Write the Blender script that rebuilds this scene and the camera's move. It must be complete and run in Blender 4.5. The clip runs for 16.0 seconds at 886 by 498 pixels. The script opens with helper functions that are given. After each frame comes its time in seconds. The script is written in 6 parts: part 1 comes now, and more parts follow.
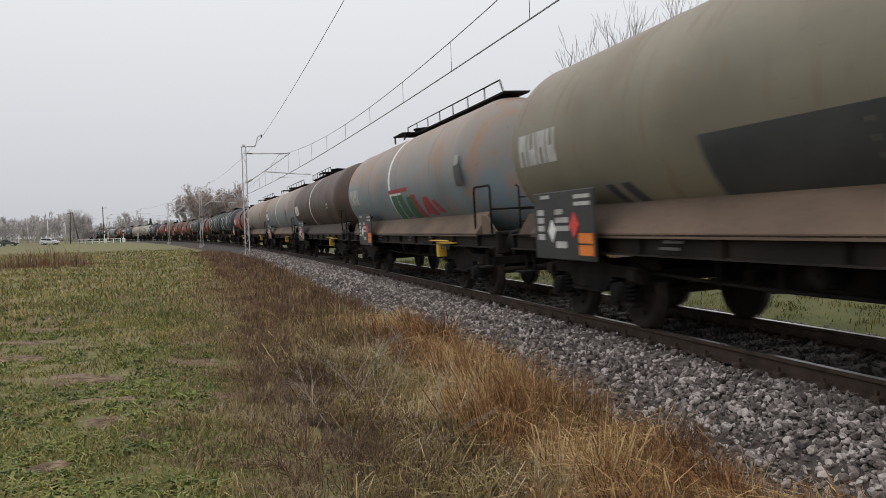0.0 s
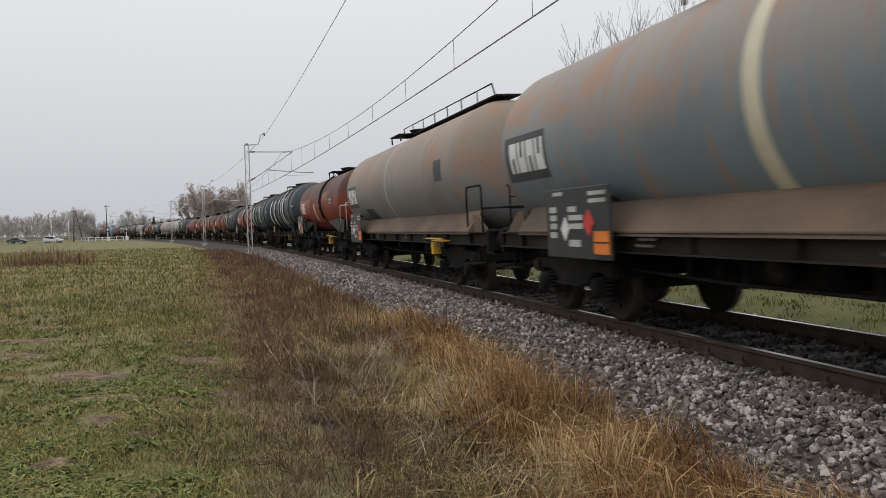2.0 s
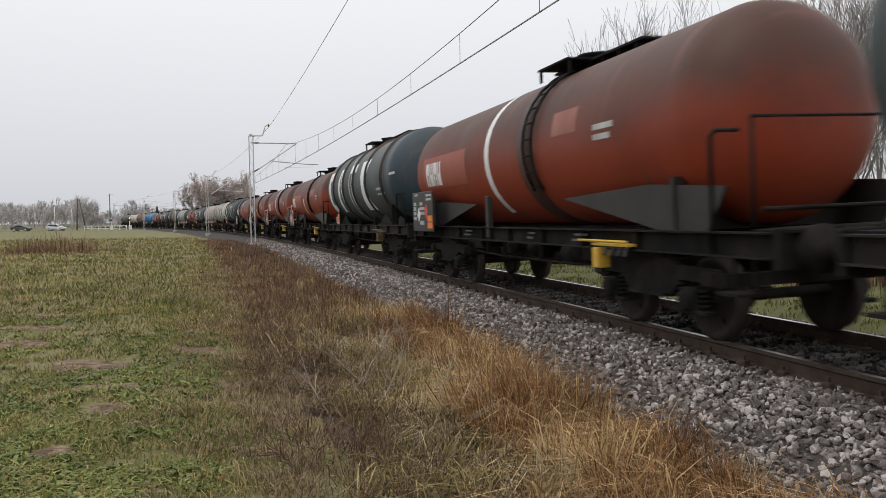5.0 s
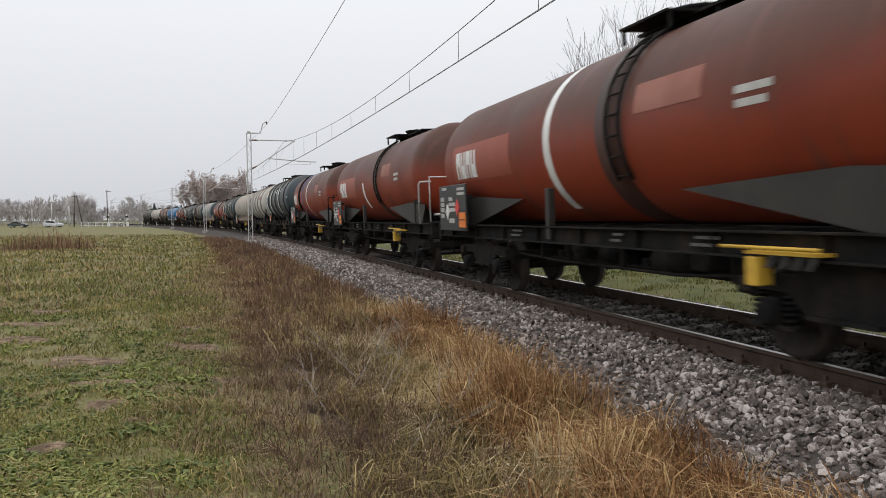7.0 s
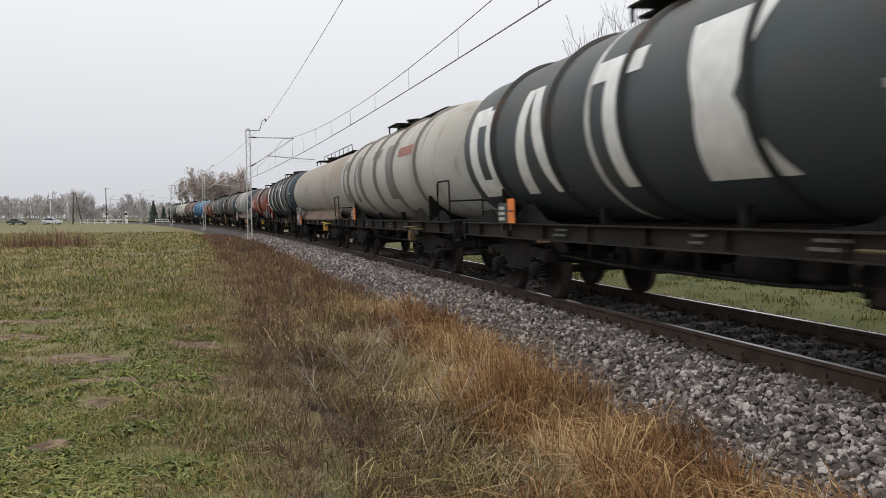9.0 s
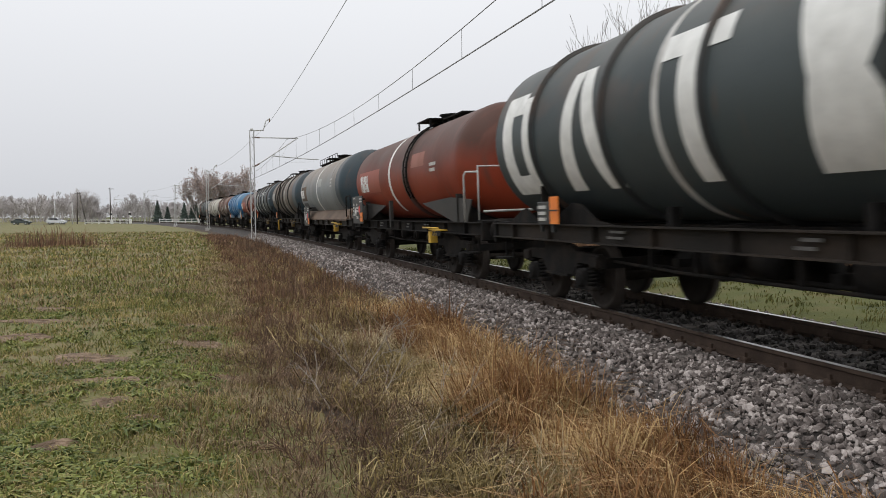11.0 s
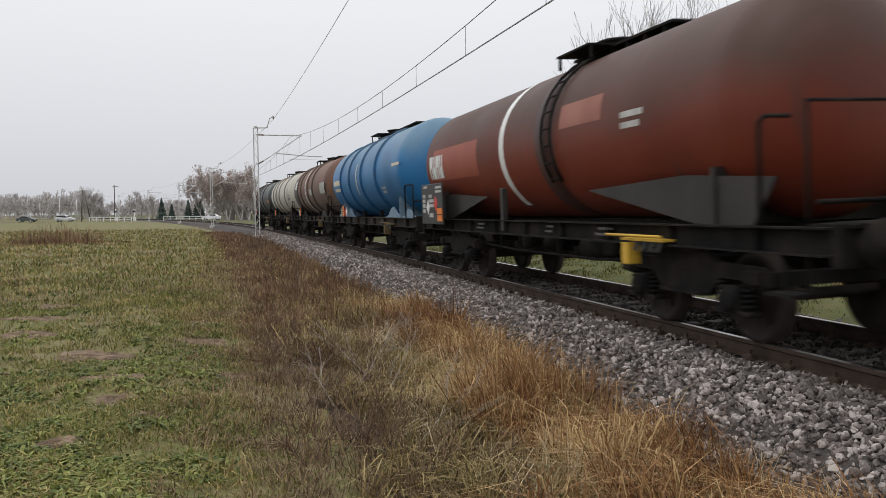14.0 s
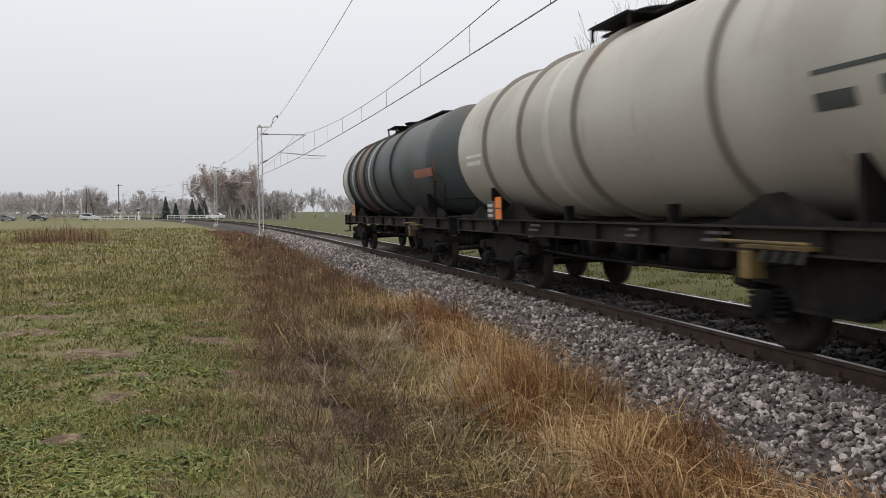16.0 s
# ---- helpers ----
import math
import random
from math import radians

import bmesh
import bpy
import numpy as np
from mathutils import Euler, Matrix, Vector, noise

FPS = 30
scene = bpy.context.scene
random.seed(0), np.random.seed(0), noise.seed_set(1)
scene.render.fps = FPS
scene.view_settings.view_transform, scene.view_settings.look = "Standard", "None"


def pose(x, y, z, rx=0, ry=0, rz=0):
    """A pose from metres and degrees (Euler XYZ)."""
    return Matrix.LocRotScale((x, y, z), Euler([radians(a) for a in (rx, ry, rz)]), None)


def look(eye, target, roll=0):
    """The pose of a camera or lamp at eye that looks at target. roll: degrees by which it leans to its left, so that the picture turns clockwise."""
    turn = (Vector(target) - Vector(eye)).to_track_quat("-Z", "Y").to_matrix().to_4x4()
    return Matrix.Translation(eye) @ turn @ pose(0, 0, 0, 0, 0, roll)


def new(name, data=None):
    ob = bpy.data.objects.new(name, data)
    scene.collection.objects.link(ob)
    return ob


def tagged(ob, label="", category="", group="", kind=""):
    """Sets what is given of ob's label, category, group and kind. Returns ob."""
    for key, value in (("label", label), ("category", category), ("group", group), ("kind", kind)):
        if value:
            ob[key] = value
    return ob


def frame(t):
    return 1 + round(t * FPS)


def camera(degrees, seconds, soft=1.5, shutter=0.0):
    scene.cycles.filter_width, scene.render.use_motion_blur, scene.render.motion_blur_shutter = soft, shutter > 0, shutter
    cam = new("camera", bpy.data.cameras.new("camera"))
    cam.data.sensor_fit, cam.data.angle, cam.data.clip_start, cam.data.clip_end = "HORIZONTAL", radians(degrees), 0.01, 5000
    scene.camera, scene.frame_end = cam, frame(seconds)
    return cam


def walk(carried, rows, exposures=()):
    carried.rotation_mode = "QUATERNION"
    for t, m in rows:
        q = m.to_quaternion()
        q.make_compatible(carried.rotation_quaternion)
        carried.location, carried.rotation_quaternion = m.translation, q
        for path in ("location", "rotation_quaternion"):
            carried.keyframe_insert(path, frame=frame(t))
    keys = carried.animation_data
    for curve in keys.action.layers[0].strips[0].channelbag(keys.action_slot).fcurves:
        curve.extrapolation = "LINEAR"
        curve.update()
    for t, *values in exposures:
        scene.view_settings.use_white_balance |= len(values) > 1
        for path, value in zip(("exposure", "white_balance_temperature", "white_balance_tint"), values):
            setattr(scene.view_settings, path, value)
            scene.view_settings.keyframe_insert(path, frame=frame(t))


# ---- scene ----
LENS = 57.07
cam = camera(LENS, 16.0, soft=0.6, shutter=0.15)
ROWS = [
    (0.0, 0.025, -0.025, 1.35, 88.298, 1.784, -0.968), (0.5, 0.034, -0.016, 1.347, 88.307, 1.784, -0.926),
    (1.0, 0.028, -0.015, 1.344, 88.275, 1.791, -0.864), (1.5, 0.041, -0.006, 1.344, 88.248, 1.792, -0.85),
    (2.0, 0.033, -0.013, 1.342, 88.197, 1.746, -0.767), (2.5, 0.033, -0.01, 1.347, 88.076, 1.528, -0.667),
    (3.0, 0.026, -0.0, 1.347, 88.079, 1.326, -0.654), (3.5, 0.011, -0.018, 1.344, 88.039, 1.304, -0.596),
    (4.0, 0.016, -0.02, 1.346, 87.928, 1.119, -0.595), (6.5, 0.028, 0.011, 1.338, 87.707, 0.601, -0.579),
    (7.0, 0.018, 0.001, 1.336, 87.663, 0.573, -0.724), (7.5, 0.021, -0.007, 1.345, 87.628, 0.659, -0.853),
    (8.0, 0.012, -0.014, 1.34, 87.566, 0.628, -0.893), (8.5, 0.007, -0.013, 1.342, 87.521, 0.603, -0.87),
    (9.0, 0.006, -0.002, 1.343, 87.47, 0.561, -0.787), (11.5, 0.007, -0.004, 1.34, 87.492, 0.52, -0.515),
    (12.0, 0.0, -0.013, 1.34, 87.411, 0.532, -0.488), (12.5, 0.003, -0.008, 1.339, 87.312, 0.57, -0.414),
    (13.0, 0.005, -0.0, 1.341, 87.285, 0.577, -0.387), (13.5, 0.005, -0.0, 1.337, 87.256, 0.63, -0.291),
    (14.0, 0.002, 0.009, 1.34, 87.295, 0.571, -0.275), (14.5, -0.004, -0.003, 1.338, 87.398, 0.527, -0.23),
    (15.0, 0.0, -0.005, 1.337, 87.349, 0.549, -0.158), (15.5, -0.004, -0.005, 1.338, 87.311, 0.469, -0.062),
    (16.0, 0.0, 0.001, 1.338, 87.264, 0.44, -0.02),
]

walk(cam, [(t, pose(x, y, z, rx, ry, rz)) for t, x, y, z, rx, ry, rz in ROWS], [(0.0, -0.02), (0.5, -0.12), (1.0, 0.06), (1.5, 0.05), (2.0, -0.07), (2.5, -0.04), (3.0, 0.02), (7.5, 0.14), (12.5, 0.10), (16.0, 0.08)])

# ---- overcast sky and a broad weak sun ----
SUN_HEIGHT, SUN_TURN = 66, 200
world = bpy.data.worlds.new("overcast_sky")
scene.world = world
world.use_nodes = True
wn, wl = world.node_tree.nodes, world.node_tree.links
wn.clear()
sky = wn.new("ShaderNodeTexSky")
sky.sky_type, sky.sun_disc = "NISHITA", False
sky.sun_elevation, sky.sun_rotation = radians(SUN_HEIGHT), radians(SUN_TURN)
sky.air_density, sky.dust_density, sky.ozone_density = 1.0, 4.0, 1.0
grey = wn.new("ShaderNodeHueSaturation")
grey.inputs["Saturation"].default_value = 0.12
grey.inputs["Value"].default_value = 0.09
wcoord = wn.new("ShaderNodeTexCoord")
wsep = wn.new("ShaderNodeSeparateXYZ")
wramp = wn.new("ShaderNodeValToRGB")
wramp.color_ramp.elements[0].position, wramp.color_ramp.elements[0].color = 0.0, (0.63, 0.645, 0.685, 1)
wramp.color_ramp.elements[1].position, wramp.color_ramp.elements[1].color = 0.36, (0.97, 0.985, 1.02, 1)
zenith = wramp.color_ramp.elements.new(1.0)
zenith.color = (1.46, 1.48, 1.52, 1)
wmix = wn.new("ShaderNodeMixRGB")
wmix.inputs[0].default_value = 0.88
wbg, wout = wn.new("ShaderNodeBackground"), wn.new("ShaderNodeOutputWorld")
wl.new(sky.outputs[0], grey.inputs["Color"])
wl.new(wcoord.outputs["Generated"], wsep.inputs[0])
wl.new(wsep.outputs["Z"], wramp.inputs[0])
wl.new(grey.outputs[0], wmix.inputs[1])
wl.new(wramp.outputs[0], wmix.inputs[2])
wl.new(wmix.outputs[0], wbg.inputs[0])
wbg.inputs[1].default_value = 1.0
wl.new(wbg.outputs[0], wout.inputs[0])
sun_data = bpy.data.lights.new("sun", "SUN")
sun_data.energy, sun_data.angle, sun_data.color = 0.5, radians(30), (1.0, 0.97, 0.92)
sun = new("sun", sun_data)
sa, sh = radians(SUN_TURN), radians(SUN_HEIGHT)
sun.matrix_world = look((0, 0, 60), (-60 * math.sin(sa) * math.cos(sh), -60 * math.cos(sa) * math.cos(sh), 60 - 60 * math.sin(sh)))


# ---- materials ----
def mat(name, cols, scale=4.0, rough=0.8, bump=0.15, fine=40.0, metal=0.0, island=False, piece=False, stretch=(1, 1, 1), spread=0.25, shine=0.5):
    """Ramp of colours over a large noise, shifted by a fine noise (and per island or per piece), with fine relief."""
    m = bpy.data.materials.new(name)
    m.use_nodes = True
    n, l = m.node_tree.nodes, m.node_tree.links
    b = n["Principled BSDF"]
    b.inputs["Roughness"].default_value, b.inputs["Metallic"].default_value = rough, metal
    tc, mp = n.new("ShaderNodeTexCoord"), n.new("ShaderNodeMapping")
    mp.inputs["Scale"].default_value = stretch
    l.new(tc.outputs["Object"], mp.inputs[0])
    big, small = n.new("ShaderNodeTexNoise"), n.new("ShaderNodeTexNoise")
    big.inputs["Scale"].default_value, small.inputs["Scale"].default_value = scale, fine
    big.inputs["Detail"].default_value, small.inputs["Detail"].default_value = 5, 3
    l.new(mp.outputs[0], big.inputs["Vector"])
    l.new(mp.outputs[0], small.inputs["Vector"])
    mx = n.new("ShaderNodeMath")
    mx.operation = "MULTIPLY_ADD"
    l.new(small.outputs[0], mx.inputs[0])
    mx.inputs[1].default_value = spread
    l.new(big.outputs[0], mx.inputs[2])
    last = mx
    if island or piece:
        src = n.new("ShaderNodeNewGeometry" if island else "ShaderNodeObjectInfo")
        mr = n.new("ShaderNodeMath")
        mr.operation = "MULTIPLY_ADD"
        l.new(src.outputs["Random Per Island" if island else "Random"], mr.inputs[0])
        mr.inputs[1].default_value = 0.45
        l.new(mx.outputs[0], mr.inputs[2])
        last = mr
    ramp = n.new("ShaderNodeValToRGB")
    ramp.color_ramp.elements.remove(ramp.color_ramp.elements[1])
    lo, hi = (0.33, 1.15) if (island or piece) else (0.40, 0.82)
    for i, c in enumerate(cols):
        x = lo + (hi - lo) * i / max(1, len(cols) - 1)
        x = min(1, x)
        e = ramp.color_ramp.elements[0] if i == 0 else ramp.color_ramp.elements.new(x)
        e.position, e.color = x, (*c, 1)
    l.new(last.outputs[0], ramp.inputs[0])
    l.new(ramp.outputs[0], b.inputs["Base Color"])
    if bump:
        bp = n.new("ShaderNodeBump")
        bp.inputs["Strength"].default_value, bp.inputs["Distance"].default_value = bump, 0.02
        l.new(small.outputs[0], bp.inputs["Height"])
        l.new(bp.outputs[0], b.inputs["Normal"])
    b.inputs["Specular IOR Level"].default_value = shine
    return m


def paint(name, side, top, grime=3.1, rust=0.25, rough=0.5, rustcol=(0.16, 0.08, 0.045), blotchy=0.2):
    """Weathered tank paint: road and brake dust on the crown, runs of rust down the sides, blotches and fine scratches."""
    m = bpy.data.materials.new(name)
    m.use_nodes = True
    n, l = m.node_tree.nodes, m.node_tree.links
    b = n["Principled BSDF"]
    tc, sep = n.new("ShaderNodeTexCoord"), n.new("ShaderNodeSeparateXYZ")
    l.new(tc.outputs["Object"], sep.inputs[0])

    def noise_node(scale, stretch, detail=5):
        mp, t = n.new("ShaderNodeMapping"), n.new("ShaderNodeTexNoise")
        mp.inputs["Scale"].default_value = stretch
        t.inputs["Scale"].default_value, t.inputs["Detail"].default_value = scale, detail
        l.new(tc.outputs["Object"], mp.inputs[0])
        l.new(mp.outputs[0], t.inputs["Vector"])
        return t

    def ramp_node(src, a, bb):
        r = n.new("ShaderNodeMapRange")
        r.interpolation_type = "SMOOTHSTEP"
        r.inputs["From Min"].default_value, r.inputs["From Max"].default_value = a, bb
        l.new(src, r.inputs["Value"])
        return r.outputs[0]

    def mix_node(fac, c1, c2, mode="MIX"):
        x = n.new("ShaderNodeMixRGB")
        x.blend_type = mode
        l.new(fac, x.inputs[0]) if not isinstance(fac, float) else plain_fac(x, fac)
        for k, c in ((1, c1), (2, c2)):
            if isinstance(c, tuple):
                x.inputs[k].default_value = (*c, 1)
            else:
                l.new(c, x.inputs[k])
        return x.outputs[0]

    def plain_fac(x, f):
        x.inputs[0].default_value = f

    wob = noise_node(1.1, (0.5, 1, 1))
    add = n.new("ShaderNodeMath")
    add.operation = "MULTIPLY_ADD"
    l.new(wob.outputs[0], add.inputs[0])
    add.inputs[1].default_value = 1.3
    l.new(sep.outputs["Z"], add.inputs[2])
    crown = ramp_node(add.outputs[0], grime + 0.1, grime + 1.5)
    blot = noise_node(0.7, (0.6, 1, 1))
    dark = tuple(c * 0.78 for c in side)
    c = mix_node(ramp_node(blot.outputs[0], 0.4, 0.7), side, dark)
    c = mix_node(crown, c, top)
    runs = noise_node(3.0, (2.2, 0.25, 0.25), 7)
    rmask = ramp_node(runs.outputs[0], 0.62 - rust * 0.4, 0.82 - rust * 0.3)
    c = mix_node(rmask, c, rustcol)
    patchy = noise_node(1.0, (0.8, 1.3, 1.3), 6)
    pm = n.new("ShaderNodeMath")
    pm.operation = "MULTIPLY"
    l.new(ramp_node(patchy.outputs[0], 0.50, 0.64), pm.inputs[0])
    pm.inputs[1].default_value = blotchy
    pz = n.new("ShaderNodeMath")
    pz.operation = "MULTIPLY"
    l.new(pm.outputs[0], pz.inputs[0])
    l.new(ramp_node(sep.outputs["Z"], 2.0, 3.2), pz.inputs[1])
    c = mix_node(pz.outputs[0], c, rustcol)
    spots = noise_node(22, (1, 1, 1), 4)
    c = mix_node(ramp_node(spots.outputs[0], 0.66, 0.74), c, tuple(x * 0.6 for x in side))
    l.new(c, b.inputs["Base Color"])
    b.inputs["Specular IOR Level"].default_value = 0.28
    rr = n.new("ShaderNodeMapRange")
    rr.inputs["To Min"].default_value, rr.inputs["To Max"].default_value = rough - 0.12, rough + 0.22
    l.new(blot.outputs[0], rr.inputs["Value"])
    l.new(rr.outputs[0], b.inputs["Roughness"])
    bp = n.new("ShaderNodeBump")
    bp.inputs["Strength"].default_value, bp.inputs["Distance"].default_value = 0.12, 0.03
    l.new(blot.outputs[0], bp.inputs["Height"])
    l.new(bp.outputs[0], b.inputs["Normal"])
    return m


GROUND = mat("field_soil_and_turf", [(0.050, 0.056, 0.013), (0.098, 0.106, 0.025), (0.125, 0.126, 0.038), (0.165, 0.135, 0.062)], 1.1, 0.95, 1.0, 22, spread=0.5)
SOILBARE = mat("bare_crumbled_soil", [(0.07, 0.046, 0.028), (0.15, 0.100, 0.064), (0.27, 0.19, 0.13)], 7, 0.95, 0.9, 45)
VERGE_FLOOR = mat("green_verge_soil", [(0.040, 0.047, 0.008), (0.070, 0.076, 0.013), (0.10, 0.085, 0.026)], 1.5, 0.95, 0.8, 25)
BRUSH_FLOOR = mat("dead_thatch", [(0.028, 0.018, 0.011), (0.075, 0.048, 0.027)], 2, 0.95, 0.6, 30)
BALLAST = mat("ballast_dust", [(0.034, 0.029, 0.026), (0.07, 0.06, 0.054)], 8, 0.95, 0.9, 35)
# bed between the rails, dark colour standing in for shade under the train
SHADEBED = mat("under_train_shade_bed", [(0.014, 0.012, 0.011), (0.03, 0.026, 0.023)], 8, 0.9, 0.9, 35)
STONE = mat("crushed_granite", [(0.022, 0.017, 0.015), (0.07, 0.057, 0.051), (0.135, 0.112, 0.102), (0.22, 0.188, 0.172), (0.43, 0.38, 0.355)], 6, 0.85, 0.4, 60, island=True)
# oily stone, darkened further to carry the shade under the train
SHADESTONE = mat("shade_dark_oily_stone", [(0.012, 0.011, 0.010), (0.025, 0.022, 0.02), (0.10, 0.09, 0.085)], 6, 0.8, 0.3, 60, island=True, shine=0.2)
RAILSIDE = mat("rusty_rail_steel", [(0.035, 0.023, 0.017), (0.07, 0.048, 0.036)], 5, 0.8, 0.2, 50, shine=0.2)
RAILTOP = mat("polished_rail_head", [(0.55, 0.54, 0.53), (0.68, 0.67, 0.66)], 3, 0.28, 0.0, 30, metal=1.0)
SLEEPER = mat("weathered_sleeper_timber", [(0.05, 0.042, 0.036), (0.10, 0.085, 0.075)], 3, 0.9, 0.5, 30, piece=True, stretch=(4, 0.6, 4))
# sooty steel, base colour lowered to near black for shade below the wagons
STEEL = mat("shade_dark_sooty_steel", [(0.008, 0.0075, 0.0075), (0.015, 0.014, 0.0135), (0.030, 0.024, 0.020)], 3, 0.85, 0.2, 30, shine=0.12)
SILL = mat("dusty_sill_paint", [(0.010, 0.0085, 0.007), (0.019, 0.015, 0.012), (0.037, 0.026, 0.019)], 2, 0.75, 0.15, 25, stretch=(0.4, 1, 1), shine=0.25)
TYRE = mat("worn_wheel_steel", [(0.022, 0.018, 0.016), (0.045, 0.037, 0.032)], 5, 0.75, 0.1, 30, shine=0.15)
PANEL = mat("black_data_panel", [(0.015, 0.017, 0.018), (0.028, 0.030, 0.030)], 3, 0.55, 0.1, 25)
WHITE = mat("off_white_marking", [(0.62, 0.62, 0.60), (0.80, 0.80, 0.78)], 4, 0.6, 0.05, 25)
DULLWHITE = mat("dirty_white_marking", [(0.33, 0.32, 0.30), (0.55, 0.54, 0.52)], 3, 0.65, 0.05, 20)
ORANGE = mat("orange_plate", [(0.72, 0.17, 0.02), (0.82, 0.24, 0.03)], 4, 0.5, 0.0, 20)
RED = mat("red_diamond", [(0.55, 0.03, 0.03), (0.66, 0.06, 0.05)], 4, 0.5, 0.0, 20)
YELLOW = mat("safety_yellow", [(0.50, 0.30, 0.03), (0.68, 0.42, 0.05)], 5, 0.55, 0.05, 25)
BLACK = mat("black_paint", [(0.02, 0.02, 0.02), (0.035, 0.035, 0.033)], 4, 0.6, 0.05, 25)
GALV = mat("galvanised_mast_steel", [(0.42, 0.42, 0.42), (0.60, 0.60, 0.59)], 3, 0.6, 0.1, 25)
WIRE = mat("weathered_wire", [(0.10, 0.10, 0.10), (0.18, 0.17, 0.16)], 3, 0.5, 0.0, 20)
PORCELAIN = mat("brown_insulator", [(0.10, 0.05, 0.03), (0.16, 0.09, 0.06)], 4, 0.3, 0.0, 20)
CONCRETE = mat("mast_concrete", [(0.34, 0.33, 0.31), (0.48, 0.46, 0.43)], 5, 0.9, 0.3, 30)


# ---- the line of the track ----
# s runs along the track away from the camera; lat is metres to the camera's side of its centre line
TH0, K1, K2, S_BREAK, S_END, GRADE, CANT = 0.24938, 0.00081, 0.00103, 80.0, 278.0, -0.00116, 0.030
S_TAB = np.arange(-150.0, 900.0, 0.5)
_kap = np.where(S_TAB < S_BREAK, K1, np.where(S_TAB < S_END, K2, 0.0))
TH_TAB = np.cumsum(_kap) * 0.5
TH_TAB += TH0 - np.interp(0.0, S_TAB, TH_TAB)
X_TAB, Y_TAB = np.cumsum(-np.sin(TH_TAB)) * 0.5, np.cumsum(np.cos(TH_TAB)) * 0.5
X_TAB += 5.788 - np.interp(0.0, S_TAB, X_TAB)
Y_TAB += 1.474 - np.interp(0.0, S_TAB, Y_TAB)


def line(s, lat=0.0, z=0.0):
    """World points (arrays) at s along the track, lat to the camera's side, z over the rail tops, with the cant."""
    s = np.asarray(s, float)
    th = np.interp(s, S_TAB, TH_TAB)
    x, y = np.interp(s, S_TAB, X_TAB), np.interp(s, S_TAB, Y_TAB)
    return np.stack([x - lat * np.cos(th), y - lat * np.sin(th), z - lat * CANT + GRADE * s + 0 * th], -1)


def flat(s, lat=0.0, z=0.0):
    p = line(s, lat, z)
    p[..., 2] += np.asarray(lat) * CANT
    return p


def to_line(x, y):
    """s and lat of world points."""
    x, y = np.asarray(x, float).ravel(), np.asarray(y, float).ravel()
    s, lat = np.empty_like(x), np.empty_like(x)
    tx, ty, tt, ts = X_TAB[::4], Y_TAB[::4], TH_TAB[::4], S_TAB[::4]
    for a in range(0, len(x), 4000):
        dx, dy = x[a:a + 4000, None] - tx, y[a:a + 4000, None] - ty
        i = np.argmin(dx * dx + dy * dy, 1)
        k = np.arange(len(i))
        ex, ey, th = dx[k, i], dy[k, i], tt[i]
        s[a:a + 4000] = ts[i] - ex * np.sin(th) + ey * np.cos(th)
        lat[a:a + 4000] = -(ex * np.cos(th) + ey * np.sin(th))
    return s, lat


PROFILE = [(-900, -1.0), (-60, -0.9), (-14, -0.45), (-7, -0.25), (-4, -0.33), (-3, -0.5), (-2.4, -0.75), (2.3, -0.72), (3.4, -0.66), (4.6, -0.62), (5.6, -0.42), (6.6, -0.29), (14, -0.27), (40, -0.33), (120, -0.45), (900, -0.6)]


def height(x, y):
    s, lat = to_line(x, y)
    z = np.interp(lat, [a for a, b in PROFILE], [b for a, b in PROFILE]) + GRADE * np.clip(s, -50, 280)
    x, y = np.asarray(x, float).ravel(), np.asarray(y, float).ravel()
    bump = 0.030 * np.sin(1.3 * x + 0.7 * y) * np.sin(0.9 * y - 0.4 * x + 1.0) + 0.018 * np.sin(3.1 * x - 1.9 * y + 2.0) + 0.012 * np.sin(5.3 * y + 2.2 * x)
    near_track = np.clip((np.abs(lat) - 2.6) / 1.5, 0, 1)
    return z + bump * near_track


# ---- mesh helpers ----
def mesh_of(name, verts, faces, smooth=False):
    me = bpy.data.meshes.new(name)
    me.from_pydata(np.asarray(verts, float).tolist() if len(verts) < 20000 else np.asarray(verts, float), [], np.asarray(faces) if len(faces) > 20000 else [list(f) for f in faces])
    if smooth:
        me.polygons.foreach_set("use_smooth", np.ones(len(me.polygons), bool))
    me.update()
    return me


def part(name, shape, material, parent, label="", at=None):
    """Links a bmesh or a finished mesh as ONE mesh object under its thing or part."""
    if isinstance(shape, bmesh.types.BMesh):
        me = bpy.data.meshes.new(name)
        shape.to_mesh(me)
        shape.free()
    else:
        me = shape
    if not me.materials:
        me.materials.append(material)
    ob = new(name, me)
    ob.parent = parent
    if at is not None:
        ob.matrix_basis = at
    if label:
        ob["label"] = label
    return ob


def box(bm, c, size, bevel=0.0, m=None):
    r = bmesh.ops.create_cube(bm, size=1.0)
    bmesh.ops.transform(bm, matrix=Matrix.Translation(c) @ Matrix.Diagonal((*size, 1)), verts=r["verts"])
    if bevel:
        es = list({e for v in r["verts"] for e in v.link_edges})
        bmesh.ops.bevel(bm, geom=es, offset=bevel, segments=1, affect="EDGES")
    return bm


def boxes(*items):
    bm = bmesh.new()
    for c, s, *b in items:
        box(bm, c, s, b[0] if b else 0.0)
    return bm


